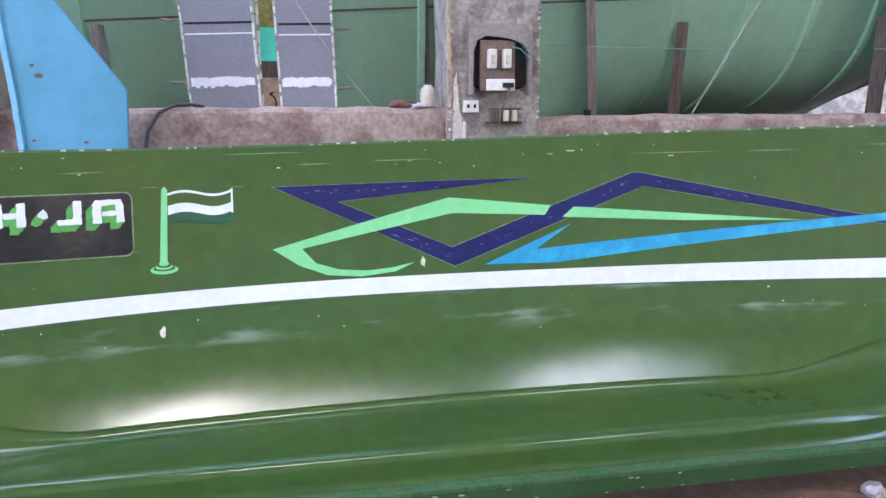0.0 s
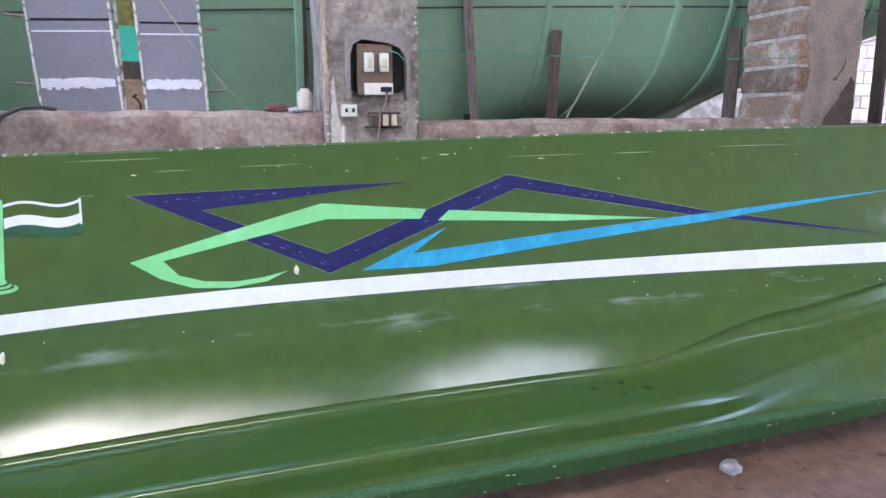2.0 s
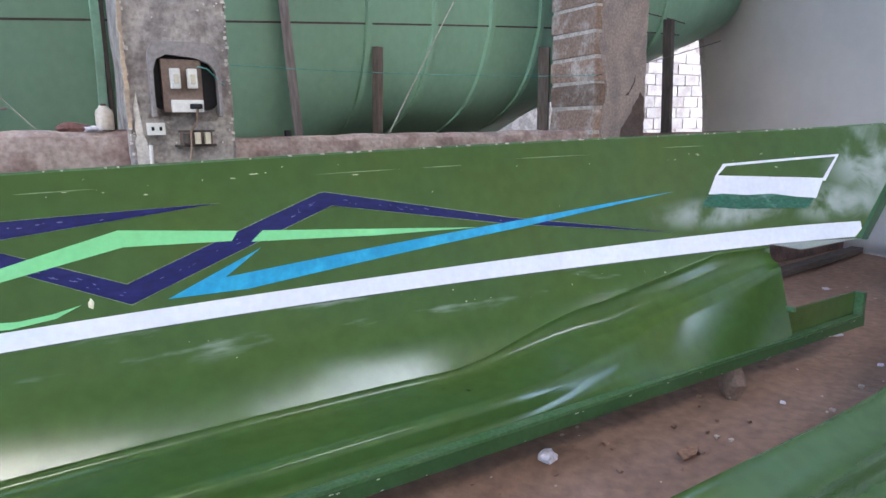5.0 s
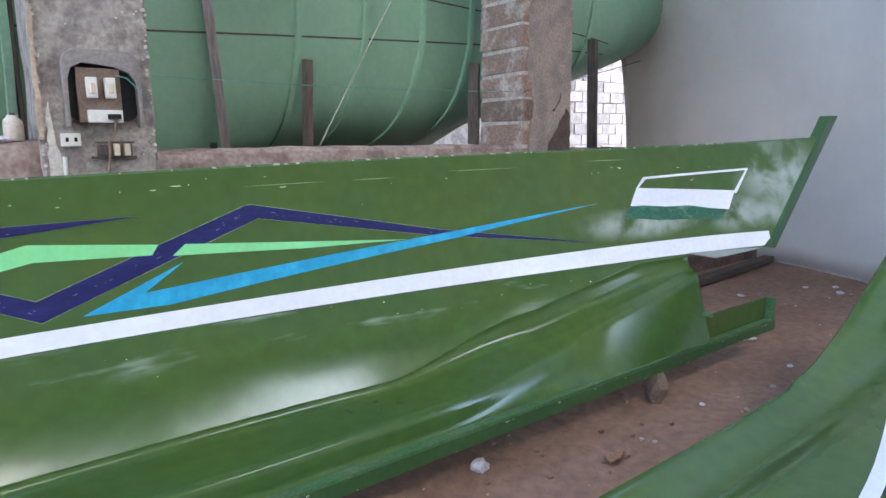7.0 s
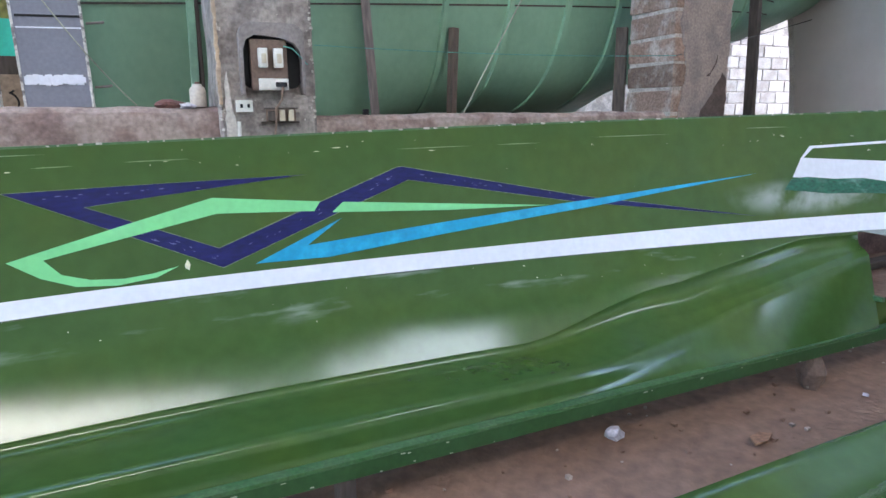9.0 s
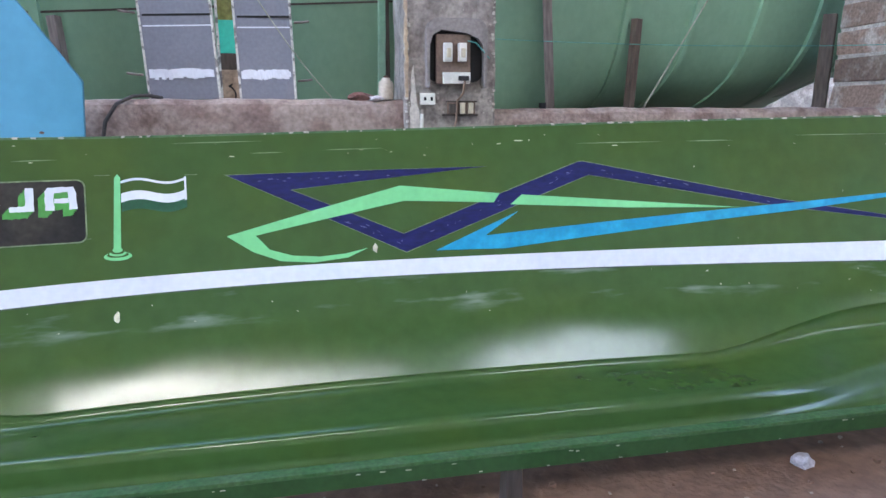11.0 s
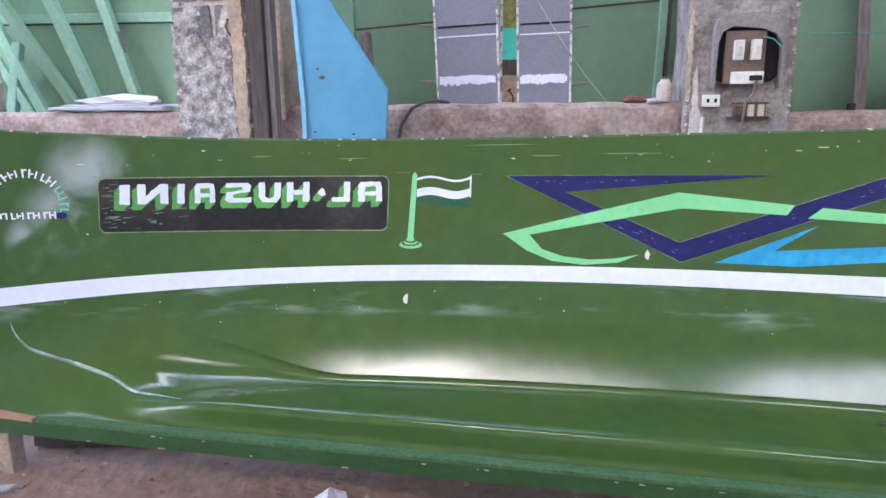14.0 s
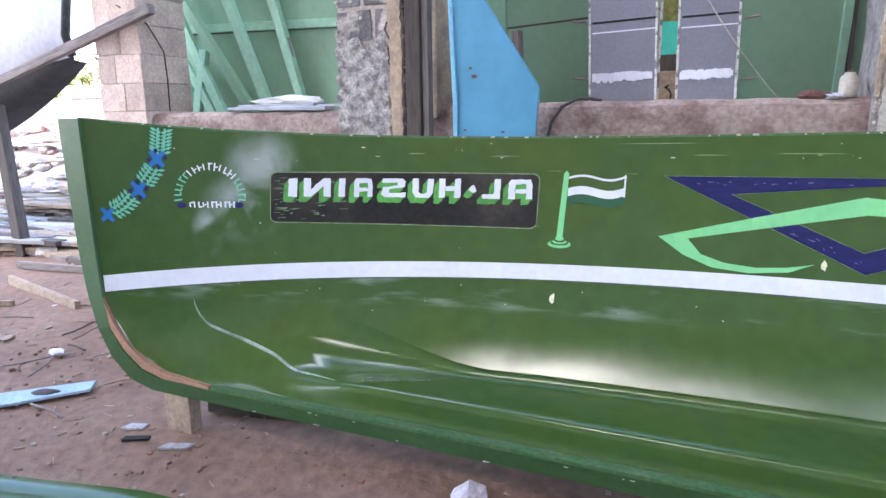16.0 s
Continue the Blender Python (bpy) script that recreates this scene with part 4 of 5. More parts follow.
post("wooden_prop", -1.80, -1.675, 1.885, 1.955, 0.163, TIMBER_PALE, "short squared wooden prop under the bow of the mould")
stump = rough_lump(0.075, 12, 1.0)
for v in stump.verts:
    v.co = Vector((v.co.x * (0.75 - 0.8 * v.co.z), v.co.y * (0.75 - 0.8 * v.co.z), v.co.z * 1.25))
ob = solid("stone_prop", stump, BOARD, "tapered brown stump propping the stern of the mould", "prop")
ob.location = (3.10, 1.93, 0.075)
post("iron_prop", 0.85, 0.91, 1.89, 1.95, 0.163, TIMBER_DARK, "dark iron prop under the middle of the keel")
beam("plank", (-1.74, 2.06, 0.075), (-1.12, 2.22, 0.02), 0.03, 0.12, TIMBER_BROWN, "dark brown plank lying under the bow of the mould", "plank")
beam("plank", (-1.74, 2.10, 0.135), (-1.30, 2.16, 0.10), 0.022, 0.05, TIMBER, "grey batten wedged under the bow of the mould", "plank")


def litter(name, x, y, r, mat, label, flat, seed, turn=0.0, long=1.0):
    bm = rough_lump(r, seed, flat)
    bm.transform(Matrix.Rotation(turn, 4, "Z") @ Matrix.Diagonal((long, 1, 1, 1)))
    ob = solid(name, bm, mat, label, "litter")
    ob.location = (x, y, 0.012 + r * flat * 0.4)


litter("crumpled_bag", 1.97, 1.955, 0.036, PAPER, "crumpled pale plastic scrap on the earth", 0.7, 1)
litter("plastic_wrapper", -0.48, 1.88, 0.055, PAPER, "crumpled whitish wrapper on the earth", 0.8, 3)
def slab(name, pts, z, h, mat, label):
    bm = prism(pts, 0, h)
    bm.transform(Matrix(((1, 0, 0, 0), (0, 0, 1, 0), (0, 1, 0, 0), (0, 0, 0, 1))))
    ob = solid(name, bm, mat, label, "litter")
    ob.location.z = z
    return ob


slab("metal_offcut", [(-1.70, 1.74), (-1.60, 1.78), (-1.59, 1.82), (-1.69, 1.785)], 0.006, 0.009, TIN, "bent grey metal offcut on the earth")
slab("plastic_offcut", [(-1.97, 1.80), (-1.88, 1.83), (-1.89, 1.87), (-1.96, 1.85)], 0.006, 0.008, TIN, "shiny grey plastic offcut on the earth")
slab("rubber_offcut", [(-1.88, 1.73), (-1.79, 1.78), (-1.80, 1.80), (-1.89, 1.76)], 0.006, 0.010, SHADE_AND_BLACK, "black rubber offcut on the earth")
slab("painted_board", [(-2.75, 1.58), (-2.40, 2.00), (-2.46, 2.08), (-2.85, 1.72)], 0.012, 0.012, PALEBLUE, "pale blue painted board lying on the earth")
litter("dark_clod", -2.56, 1.90, 0.035, TIMBER_DARK, "dark clod on the painted board", 0.5, 5, 0.4, 2.0)
slab("dry_leaf", [(2.40, 1.66), (2.47, 1.66), (2.53, 1.69), (2.49, 1.72), (2.43, 1.71)], 0.008, 0.008, LEAFDRY, "large dry brown leaf on the earth")

beam("dark_plank", (5.2, 3.10, 0.05), (7.0, 3.25, 0.05), 0.10, 0.06, TIMBER_DARK, "dark plank lying on the earth beyond the stern", "plank")
for n, (x, y, r) in enumerate(((6.08, 2.5, 0.02), (6.1, 2.24, 0.025), (4.37, 2.1, 0.024), (4.06, 1.72, 0.014), (3.2, 1.74, 0.012), (5.4, 2.7, 0.02), (6.3, 2.35, 0.02))):
    litter("paper_scrap", x, y, r, PAPER, "small pale paper scrap on the earth", 0.5, n + 11, n, 1.5)

random.seed(5)
bm = bmesh.new()
for n in range(300):
    x, y = random.uniform(-4.5, 6.5), random.uniform(1.2, 3.2)
    r = random.choice((0.003, 0.004, 0.006, 0.009))
    box(x - r, x + r, y - r * random.uniform(0.5, 1.4), y + r, 0.0, r * 1.1, 0, bm, jitter=r * 0.3)
solid("gravel", bm, CHALKY, "scattered pale stone chips and sawdust on the earth", "gravel", "stuff")
bm = bmesh.new()
for n in range(300):
    x, y = random.uniform(-3.5, 5.5), random.uniform(1.2, 2.8)
    r = random.choice((0.004, 0.006, 0.009))
    box(x - r, x + r, y - r, y + r, -0.006, r * 0.8, 0, bm, jitter=r * 0.4)
solid("earth_clods", bm, DIRT, "small clods of the trodden earth", "gravel", "stuff")


random.seed(71)
bm = bmesh.new()
for n in range(230):
    x, y = random.uniform(-4.6, -1.3), random.uniform(1.15, 3.6)
    l, w, a = random.uniform(0.005, 0.032), random.uniform(0.0015, 0.004), random.uniform(0, 3.1)
    box(-l, l, -w, w, 0.0, 0.006, 0, bm, turn=Matrix.Translation((x, y, 0.004)) @ Matrix.Rotation(a, 4, "Z") @ Matrix.Rotation(random.gauss(0, 0.12), 4, "Y"))
solid("wood_splinters", bm, TIMBER_PALE, "scattered pale wood splinters and chips on the earth", "splinters", "stuff")
bm = bmesh.new()
for n in range(260):
    x, y, r = random.uniform(-4.2, 0.2), random.uniform(1.1, 2.4), random.uniform(0.003, 0.009)
    box(x - r, x + r, y - r * random.uniform(0.6, 1.2), y + r, -0.004, r * random.uniform(0.5, 1.0), 0, bm, jitter=r * 0.45)
solid("loose_earth", bm, DIRT, "crumbs of loose reddish earth", "earth", "stuff")
for ax, ay, bx, by, w, mat in ((-4.75, 3.15, -3.62, 2.86, 0.07, TIMBER_PALE), (-5.2, 3.5, -4.2, 3.62, 0.06, TIMBER), (-4.9, 3.75, -4.05, 3.55, 0.09, TIMBER_BROWN), (-4.6, 2.55, -4.1, 2.75, 0.04, TIMBER_PALE)):
    beam("fallen_plank", (ax, ay, 0.035), (bx, by, 0.03), 0.035, w, mat, "weathered plank lying on the earth by the bow", "plank", "fallen planks")


random.seed(23)
for n in range(26):
    x, y, a, l = random.uniform(-4.2, -2.2), random.uniform(1.3, 3.0), random.uniform(0, 3.1), random.uniform(0.08, 0.4)
    p = [(x + l * u * math.cos(a) + 0.02 * math.sin(5 * u + n), y + l * u * math.sin(a), 0.012 + 0.006 * math.sin(3 * u)) for u in (0, 0.25, 0.5, 0.75, 1)]
    solid("twig", tube(p, random.uniform(0.003, 0.006), 5), random.choice((TIMBER, TIMBER_DARK, TIMBER_PALE)), "thin dry twig lying on the earth", "twig", group="twigs")
for n in range(14):
    x, y, r = random.uniform(-4.4, -2.4), random.uniform(1.7, 3.2), random.uniform(0.012, 0.04)
    litter("paper_scrap", x, y, r, random.choice((PAPER, TIMBER_PALE, LEAFDRY)), "small scrap lying on the earth by the bow", 0.35, n + 31, n, 1.6)


# ---- second mould half in the foreground ----
def second_half():
    t = thing("second_mould", "second glossy green mould half lying beside the first", "boat mould", (0.8, 0.8, 0))
    keel = [(-2.4, 0.78, 0.42), (-1.9, 0.95, 0.37), (-1.47, 1.06, 0.35), (-1.06, 1.15, 0.35), (-0.6, 1.18, 0.35), (0, 1.18, 0.35), (1.5, 1.18, 0.35), (2.4, 1.19, 0.352), (2.8, 1.20, 0.36), (3.1, 1.22, 0.40), (3.4, 1.24, 0.49), (3.7, 1.26, 0.62), (4.0, 1.27, 0.78), (4.25, 1.27, 0.93)]
    rows, stripe_row, line_row = [], [], []
    fine = []
    for a, b in zip(keel, keel[1:]):
        m = max(2, int((b[0] - a[0]) / 0.12))
        fine += [tuple(a[k] + (b[k] - a[k]) * i / m for k in range(3)) for i in range(m)]
    fine.append(keel[-1])
    for x, y, z in fine:
        def at(s):
            """A point s metres from the keel across the sheet."""
            rise = 0.04 * math.sin(min(1.0, s / 0.25) * math.pi) * -1 + max(0.0, s - 0.3) ** 2 * 0.55
            return Vector((x + 0.15 * s, y - s, z + rise - max(0.0, z - 0.36) * min(1, s * 0.4)))
        rows.append([(x, y + 0.035, 0.0 + max(0, z - 0.36) * 0.8), (x, y + 0.03, z - 0.12), (x, y + 0.008, z - 0.008), (x, y, z)] + [at(0.04 * k) for k in range(1, 19)])
        s0 = 0.49 - 0.36 * ease(1.6, 4.1, x) if x > 1.6 else 0.49
        stripe_row.append([at(s0 + d) + Vector((0, 0, 0.003)) for d in (-0.012, 0.010, 0.030)])
        line_row.append([at(s0 + 0.075 + d) + Vector((0, 0, 0.003)) for d in (0.0, 0.010)])
    inv = t.matrix_basis.inverted()
    for name, r, mat in (("hull_side", rows, GEL), ("white_stripe", stripe_row, WHITE), ("blue_line", line_row, BLUE)):
        ob = part(name, grid(r), mat, t, smooth=True)
        ob.matrix_parent_inverse = inv
        if sum(p.normal.z for p in ob.data.polygons) < 0:
            ob.data.flip_normals()
        if name == "hull_side":
            so = ob.modifiers.new("thickness", "SOLIDIFY")
            so.thickness, so.offset = 0.014, -1
    return t


second_half()


# ---- grey mould beyond the stern ----
def grey_mould():
    t = thing("grey_mould", "tall smooth grey boat mould standing on the earth", "boat mould", (7, 3, 0))
    plan = [(7.55, 5.45), (7.42, 4.6), (7.25, 3.6), (7.05, 2.95), (6.80, 2.36), (6.45, 1.7), (6.0, 0.9), (5.6, 0.2), (5.3, -0.6)]
    rows = []
    for i, (x, y) in enumerate(plan):
        rows.append([(x - 0.02 * z * z + 0.10 * math.sin(z * 1.2), y + 0.03 * z, z) for z in [0.02 + 4.2 * k / 24 for k in range(25)]])
    ob = part("hull_panel", grid(rows), GREY_HULL, t, smooth=True)
    ob.matrix_parent_inverse = t.matrix_basis.inverted()
    so = ob.modifiers.new("thickness", "SOLIDIFY")
    so.thickness = 0.02
    for name, idx in (("edge_strip", None),):
        r = rows[0]
        ob = part(name, grid([[(p[0] - 0.03, p[1] - 0.09, p[2]) for p in r], [(p[0] - 0.03, p[1] + 0.01, p[2]) for p in r]]), GREY_EDGE, t, "pale rough edge of the grey mould")
        ob.matrix_parent_inverse = t.matrix_basis.inverted()
    foot = [(q[0][0] - 0.015, q[0][1], 0.0) for q in rows]
    ob = part("foot_strip", grid([foot, [(x, y, 0.05) for x, y, z in foot]]), GREY_EDGE, t)
    ob.matrix_parent_inverse = t.matrix_basis.inverted()


grey_mould()


# ---- green wooden boat behind the wall ----
def boat_y(x, z):
    zb = boat_low(x)
    turn = 0.9 * ease(0.9, 2.6, x)
    return 4.20 + 0.02 * (x - 1.5) ** 2 * (1 if x > 1.5 else 0.12) + turn * math.exp(-max(0.0, z - zb) / 0.17) - 0.05 * (z - 1.2)


def boat_low(x):
    return 0.80 + 0.30 * ease(0.9, 2.6, x) + 0.02 * max(0.0, x - 2.6) + 0.26 * max(0.0, x - 3.5)


def green_boat():
    t = thing("wooden_boat", "large faded green wooden boat standing behind the wall", "boat", (1, 5, 0))
    inv = t.matrix_basis.inverted()
    rows = []
    for i in range(73):
        x = -4.25 + i * 0.174
        zb = boat_low(x)
        rows.append([(x, boat_y(x, zb) + 1.6, zb - 0.2 - 0.6 * (1 - ease(4.2, 4.9, x)))] + [(x, boat_y(x, zb + d), zb + d) for d in (0.0, 0.05, 0.1, 0.16, 0.24, 0.34, 0.46, 0.6, 0.8, 1.05, 1.4, 2.2)])
    ob = part("hull", grid(rows), BOAT, t, smooth=True)
    ob.matrix_parent_inverse = inv

    def batten(name, x0, x1, w, mat, proud=0.03, low=0.0):
        """An upright rib on the planking, from the bilge up, drifting from x0 to x1."""
        line = []
        for k in range(22):
            z = boat_low(x0) + 0.03 + low + 2.0 * (k / 21) ** 1.5
            x = x0 + (x1 - x0) * min(1.0, (k / 21) ** 0.75 * 1.5)
            line.append((x, boat_y(x, z), z))
        bm = grid([[(x - w / 2, y + 0.01, z), (x - w / 2 + 0.006, y - proud, z), (x + w / 2 - 0.006, y - proud, z), (x + w / 2, y + 0.01, z)] for x, y, z in line])
        o = part(name, bm, mat, t)
        o.matrix_parent_inverse = inv

    for x0, x1, w, mat in ((-2.10, -2.22, 0.07, BOAT), (-0.95, -1.13, 0.06, BOAT), (0.705, 0.745, 0.05, BOAT_PALE), (0.785, 0.775, 0.03, TIMBER_DARK), (2.17, 2.33, 0.045, BOAT), (2.56, 2.85, 0.05, BOAT), (3.02, 3.36, 0.05, BOAT), (3.55, 3.86, 0.05, BOAT), (4.15, 4.45, 0.06, BOAT), (4.75, 5.0, 0.06, BOAT), (5.4, 5.6, 0.06, BOAT)):
        batten("rib", x0, x1, w, mat)
    wale = [-4.2 + 0.25 * i for i in range(12)]
    o = part("wale", grid([[(x, boat_y(x, z) + 0.01, z), (x, boat_y(x, z) - 0.022, z + 0.006), (x, boat_y(x, z + 0.07) - 0.022, z + 0.064), (x, boat_y(x, z + 0.07) + 0.01, z + 0.07)] for x, z in [(x, 1.86 - 0.025 * (x + 3)) for x in wale]]), BOAT_PALE, t, "paler raised plank")
    o.matrix_parent_inverse = inv
    for z, first, count in ((1.845, -4.2, 11), (1.93, -1.45, 32), (2.42, -4.2, 42)):
        line = [(first + 0.25 * i, z + (0.055 * (first + 0.25 * i - 2.0) if first > -2 else -0.02 * (0.25 * i - 2))) for i in range(count)]
        bm = grid([[(x, boat_y(x, zz) - 0.004, zz - 0.006), (x, boat_y(x, zz) - 0.004, zz + 0.006)] for x, zz in line if zz > boat_low(x) + 0.3])
        o = part("plank_seam", bm, TIMBER_DARK, t, "dark caulked plank seam")
        o.matrix_parent_inverse = inv


green_boat()


beam("shore", (1.86, 4.06, 0), (1.70, 4.10, 2.6), 0.075, 0.05, TIMBER, "grey upright timber shoring the wooden boat", "timber", "boat shores")
beam("shore", (2.28, 4.10, 0), (2.37, 4.14, 1.80), 0.055, 0.05, TIMBER_BROWN, "brown stained timber shoring the wooden boat", "timber", "boat shores")
beam("shore", (3.76, 4.12, 0), (3.81, 4.16, 1.87), 0.085, 0.06, TIMBER_BROWN, "brown stained timber shoring the wooden boat", "timber", "boat shores")
beam("shore", (5.42, 4.25, 0), (5.40, 4.30, 2.2), 0.085, 0.08, TIMBER_DARK, "dark timber post under the wooden boat", "timber", "boat shores")
beam("shore", (-0.90, 4.08, 0), (-1.015, 4.12, 1.73), 0.055, 0.05, TIMBER, "grey timber batten standing against the boat", "timber", "boat shores")
for (ax, az), (bx, bz), w, mat in (((-3.201, 1.411), (-3.86, 2.34), 0.055, BOAT), ((-2.985, 1.406), (-3.36, 2.33), 0.055, BOAT_PALE), ((-2.651, 1.378), (-2.95, 2.40), 0.055, BOAT_PALE), ((-3.408, 1.307), (-3.80, 2.10), 0.05, BOAT_PALE), ((-3.52, 1.31), (-3.93, 1.95), 0.04, BOAT_PALE), ((-3.64, 1.311), (-3.53, 1.742), 0.05, BOAT_PALE), ((-3.70, 1.3), (-3.72, 1.65), 0.04, BOAT_PALE), ((-2.666, 1.379), (-2.762, 1.785), 0.03, TIMBER)):
    beam("leaning_rib", (ax + (ax - bx) * az / (bz - az), 4.10, 0.0), (bx, 4.12, bz), w, 0.07, mat, "grey timber batten leaning against the boat" if mat is TIMBER else "pale green painted rib leaning against the boat", "timber", "leaning ribs")

# ---- panels ----
sheet = thing("blue_panel", "bright blue painted sheet with a slanted edge beside the wall", "panel", (-0.85, 3.2, 0.0))
outline = [(-0.195, 0.0), (-0.21, 1.3), (-0.235, 1.83), (-0.085, 1.83), (0.23, 1.36), (0.202, 1.0), (0.19, 0.0)]
part("sheet", prism(outline, -0.01, 0.01, 0.003), PANEL_BLUE, sheet)
part("folded_edge", prism([(-0.197, 0.0), (-0.212, 1.3), (-0.237, 1.83), (-0.215, 1.83), (-0.190, 1.3), (-0.176, 0.0)], -0.022, -0.0095, 0.003), PANEL_EDGE, sheet, "paler folded edge")
for x, z, r in ((-0.10, 1.42, 0.010), (-0.12, 1.46, 0.006), (0.05, 1.15, 0.006), (-0.15, 1.16, 0.005)):
    part("rust_spot", prism([(x + 1.6 * r * math.cos(a), z + r * math.sin(a)) for a in [0.7 * i for i in range(9)]], -0.0125, -0.0102), RUST, sheet, "small rust spot")


def grey_door(x0, x1, lean, label):
    t = thing("grey_door", label, "door", ((x0 + x1) / 2, 3.66, 1.29), "grey doors on the wall")
    w = (x1 - x0) / 2
    part("leaf", box(-w, w, -0.012, 0.012, 0.0, 1.0, 0.003), SLATE, t)
    part("groove", box(-w + 0.015, w, -0.0155, -0.011, 0.398, 0.408), SHADE_AND_BLACK, t, "dark groove across the door")
    part("trim_line", box(-w + 0.012, w, -0.0155, -0.011, 0.350, 0.356), WHITE, t, "thin white line")
    for e in (-1, 1):
        part("edge_strip", box(e * w - 0.006, e * w + 0.005, -0.016, 0.016, 0.0, 1.0, 0.002, jitter=0.002), DOORWHITE, t, "chipped white edge strip")
    random.seed(int(100 * x1) + 7)
    bm = bmesh.new()
    for k in range(26):
        x = -w + 0.02 + (2 * w - 0.05) * k / 25
        box(x - 0.006, x + 0.013, -0.0162, -0.0122, 0.105 + random.uniform(-0.006, 0.008), 0.145 + random.uniform(-0.008, 0.008), 0, bm, jitter=0.002)
    part("tape_band", bm, WHITE, t, "torn white tape band")
    t.rotation_euler = (0, radians(lean), 0)
    return t


grey_door(-0.468, -0.135, -2.0, "dark grey laminate door with torn white tape, standing on the wall")
grey_door(-0.035, 0.238, -1.2, "dark grey laminate door with torn white tape, standing on the wall")
for x, z, d in ((-0.50, 1.70, -1), (-0.49, 1.41, -1), (0.245, 1.67, 1), (0.25, 1.385, 1)):
    solid("hinge_pin", tube([(x, 3.665, z), (x + d * 0.05, 3.66, z + 0.004), (x + d * 0.075, 3.66, z + 0.008)], 0.006), TIMBER, "small wooden peg beside the grey door", "peg", group="door pegs")
marked = thing("marked_board", "narrow painted board with a turquoise patch between the doors", "board", (-0.08, 3.70, 1.285))
for name, z0, z1, mat, label in (("pale_panel", 0.0, 0.155, TIMBER_PALE, "pale panel with a dark mark"), ("dark_panel", 0.155, 0.235, TIMBER_DARK, ""), ("turquoise_panel", 0.235, 0.395, TURQ, "bright turquoise patch"), ("mossy_panel", 0.395, 1.0, LEAF, "mossy yellow panel")):
    part(name, box(-0.052, 0.052, -0.006, 0.006, z0, z1, 0.001), mat, marked, label)
part("board_mark", tube([(0.016 * math.cos(a), -0.008, 0.075 + a * 0.014 - 0.045 + 0.014 * math.sin(a)) for a in [-1.5 + 0.4 * i for i in range(17)]], 0.004), SHADE_AND_BLACK, marked, "dark curved mark")
for x in (-0.05, 0.05):
    part("rail", box(x - 0.006, x + 0.006, -0.02, -0.007, 0.0, 1.0, 0.002, jitter=0.001), DOORWHITE, marked, "chipped white rail")
solid("tall_post", box(-1.375, -1.29, 3.28, 3.36, 0, 3.5, 0.006, jitter=0.004), TIMBER_DARK, "dark grey timber post beside the block pillar", "post")
solid("tall_post", box(-1.285, -1.25, 3.30, 3.36, 0, 3.5, 0.004, jitter=0.003), TIMBER, "grey timber post beside the block pillar", "post")

# ---- meter and fuses on the plastered pillar ----
PY = 3.428
random.seed(17)
bm = bmesh.new()
for n in range(150):
    k = random.random()
    x = 0.785 + random.uniform(-0.006, 0.012) if k < 0.35 else (1.232 + random.uniform(-0.014, 0.004) if k < 0.65 else random.uniform(0.80, 1.22))
    z, r = random.uniform(1.0, 2.4), random.uniform(0.002, 0.008) * (1 if k < 0.65 else 0.6)
    box(x - r, x + r, PY - 0.001, PY + 0.03, z - r * random.uniform(0.5, 1.6), z + r, 0, bm, jitter=r * 0.4)
chips = part("plaster_chips", bm, CHIP, bpy.data.objects["pillar_3"], "pale chips of broken plaster")
chips["kind"] = "stuff"
bm = bmesh.new()
for n in range(110):
    x = random.choice((random.uniform(-1.88, -1.47), -1.88, -1.468)) + random.uniform(-0.006, 0.006)
    z, r = random.uniform(1.0, 2.3), random.uniform(0.003, 0.009)
    box(x - r, x + r, 3.424 + random.uniform(0, 0.004), 3.45, z - r * random.uniform(0.5, 1.4), z + r, 0, bm, jitter=r * 0.4)
chips = part("plaster_chips", bm, CHIP, bpy.data.objects["pillar_2"], "pale flakes of old plaster")
chips["kind"] = "stuff"


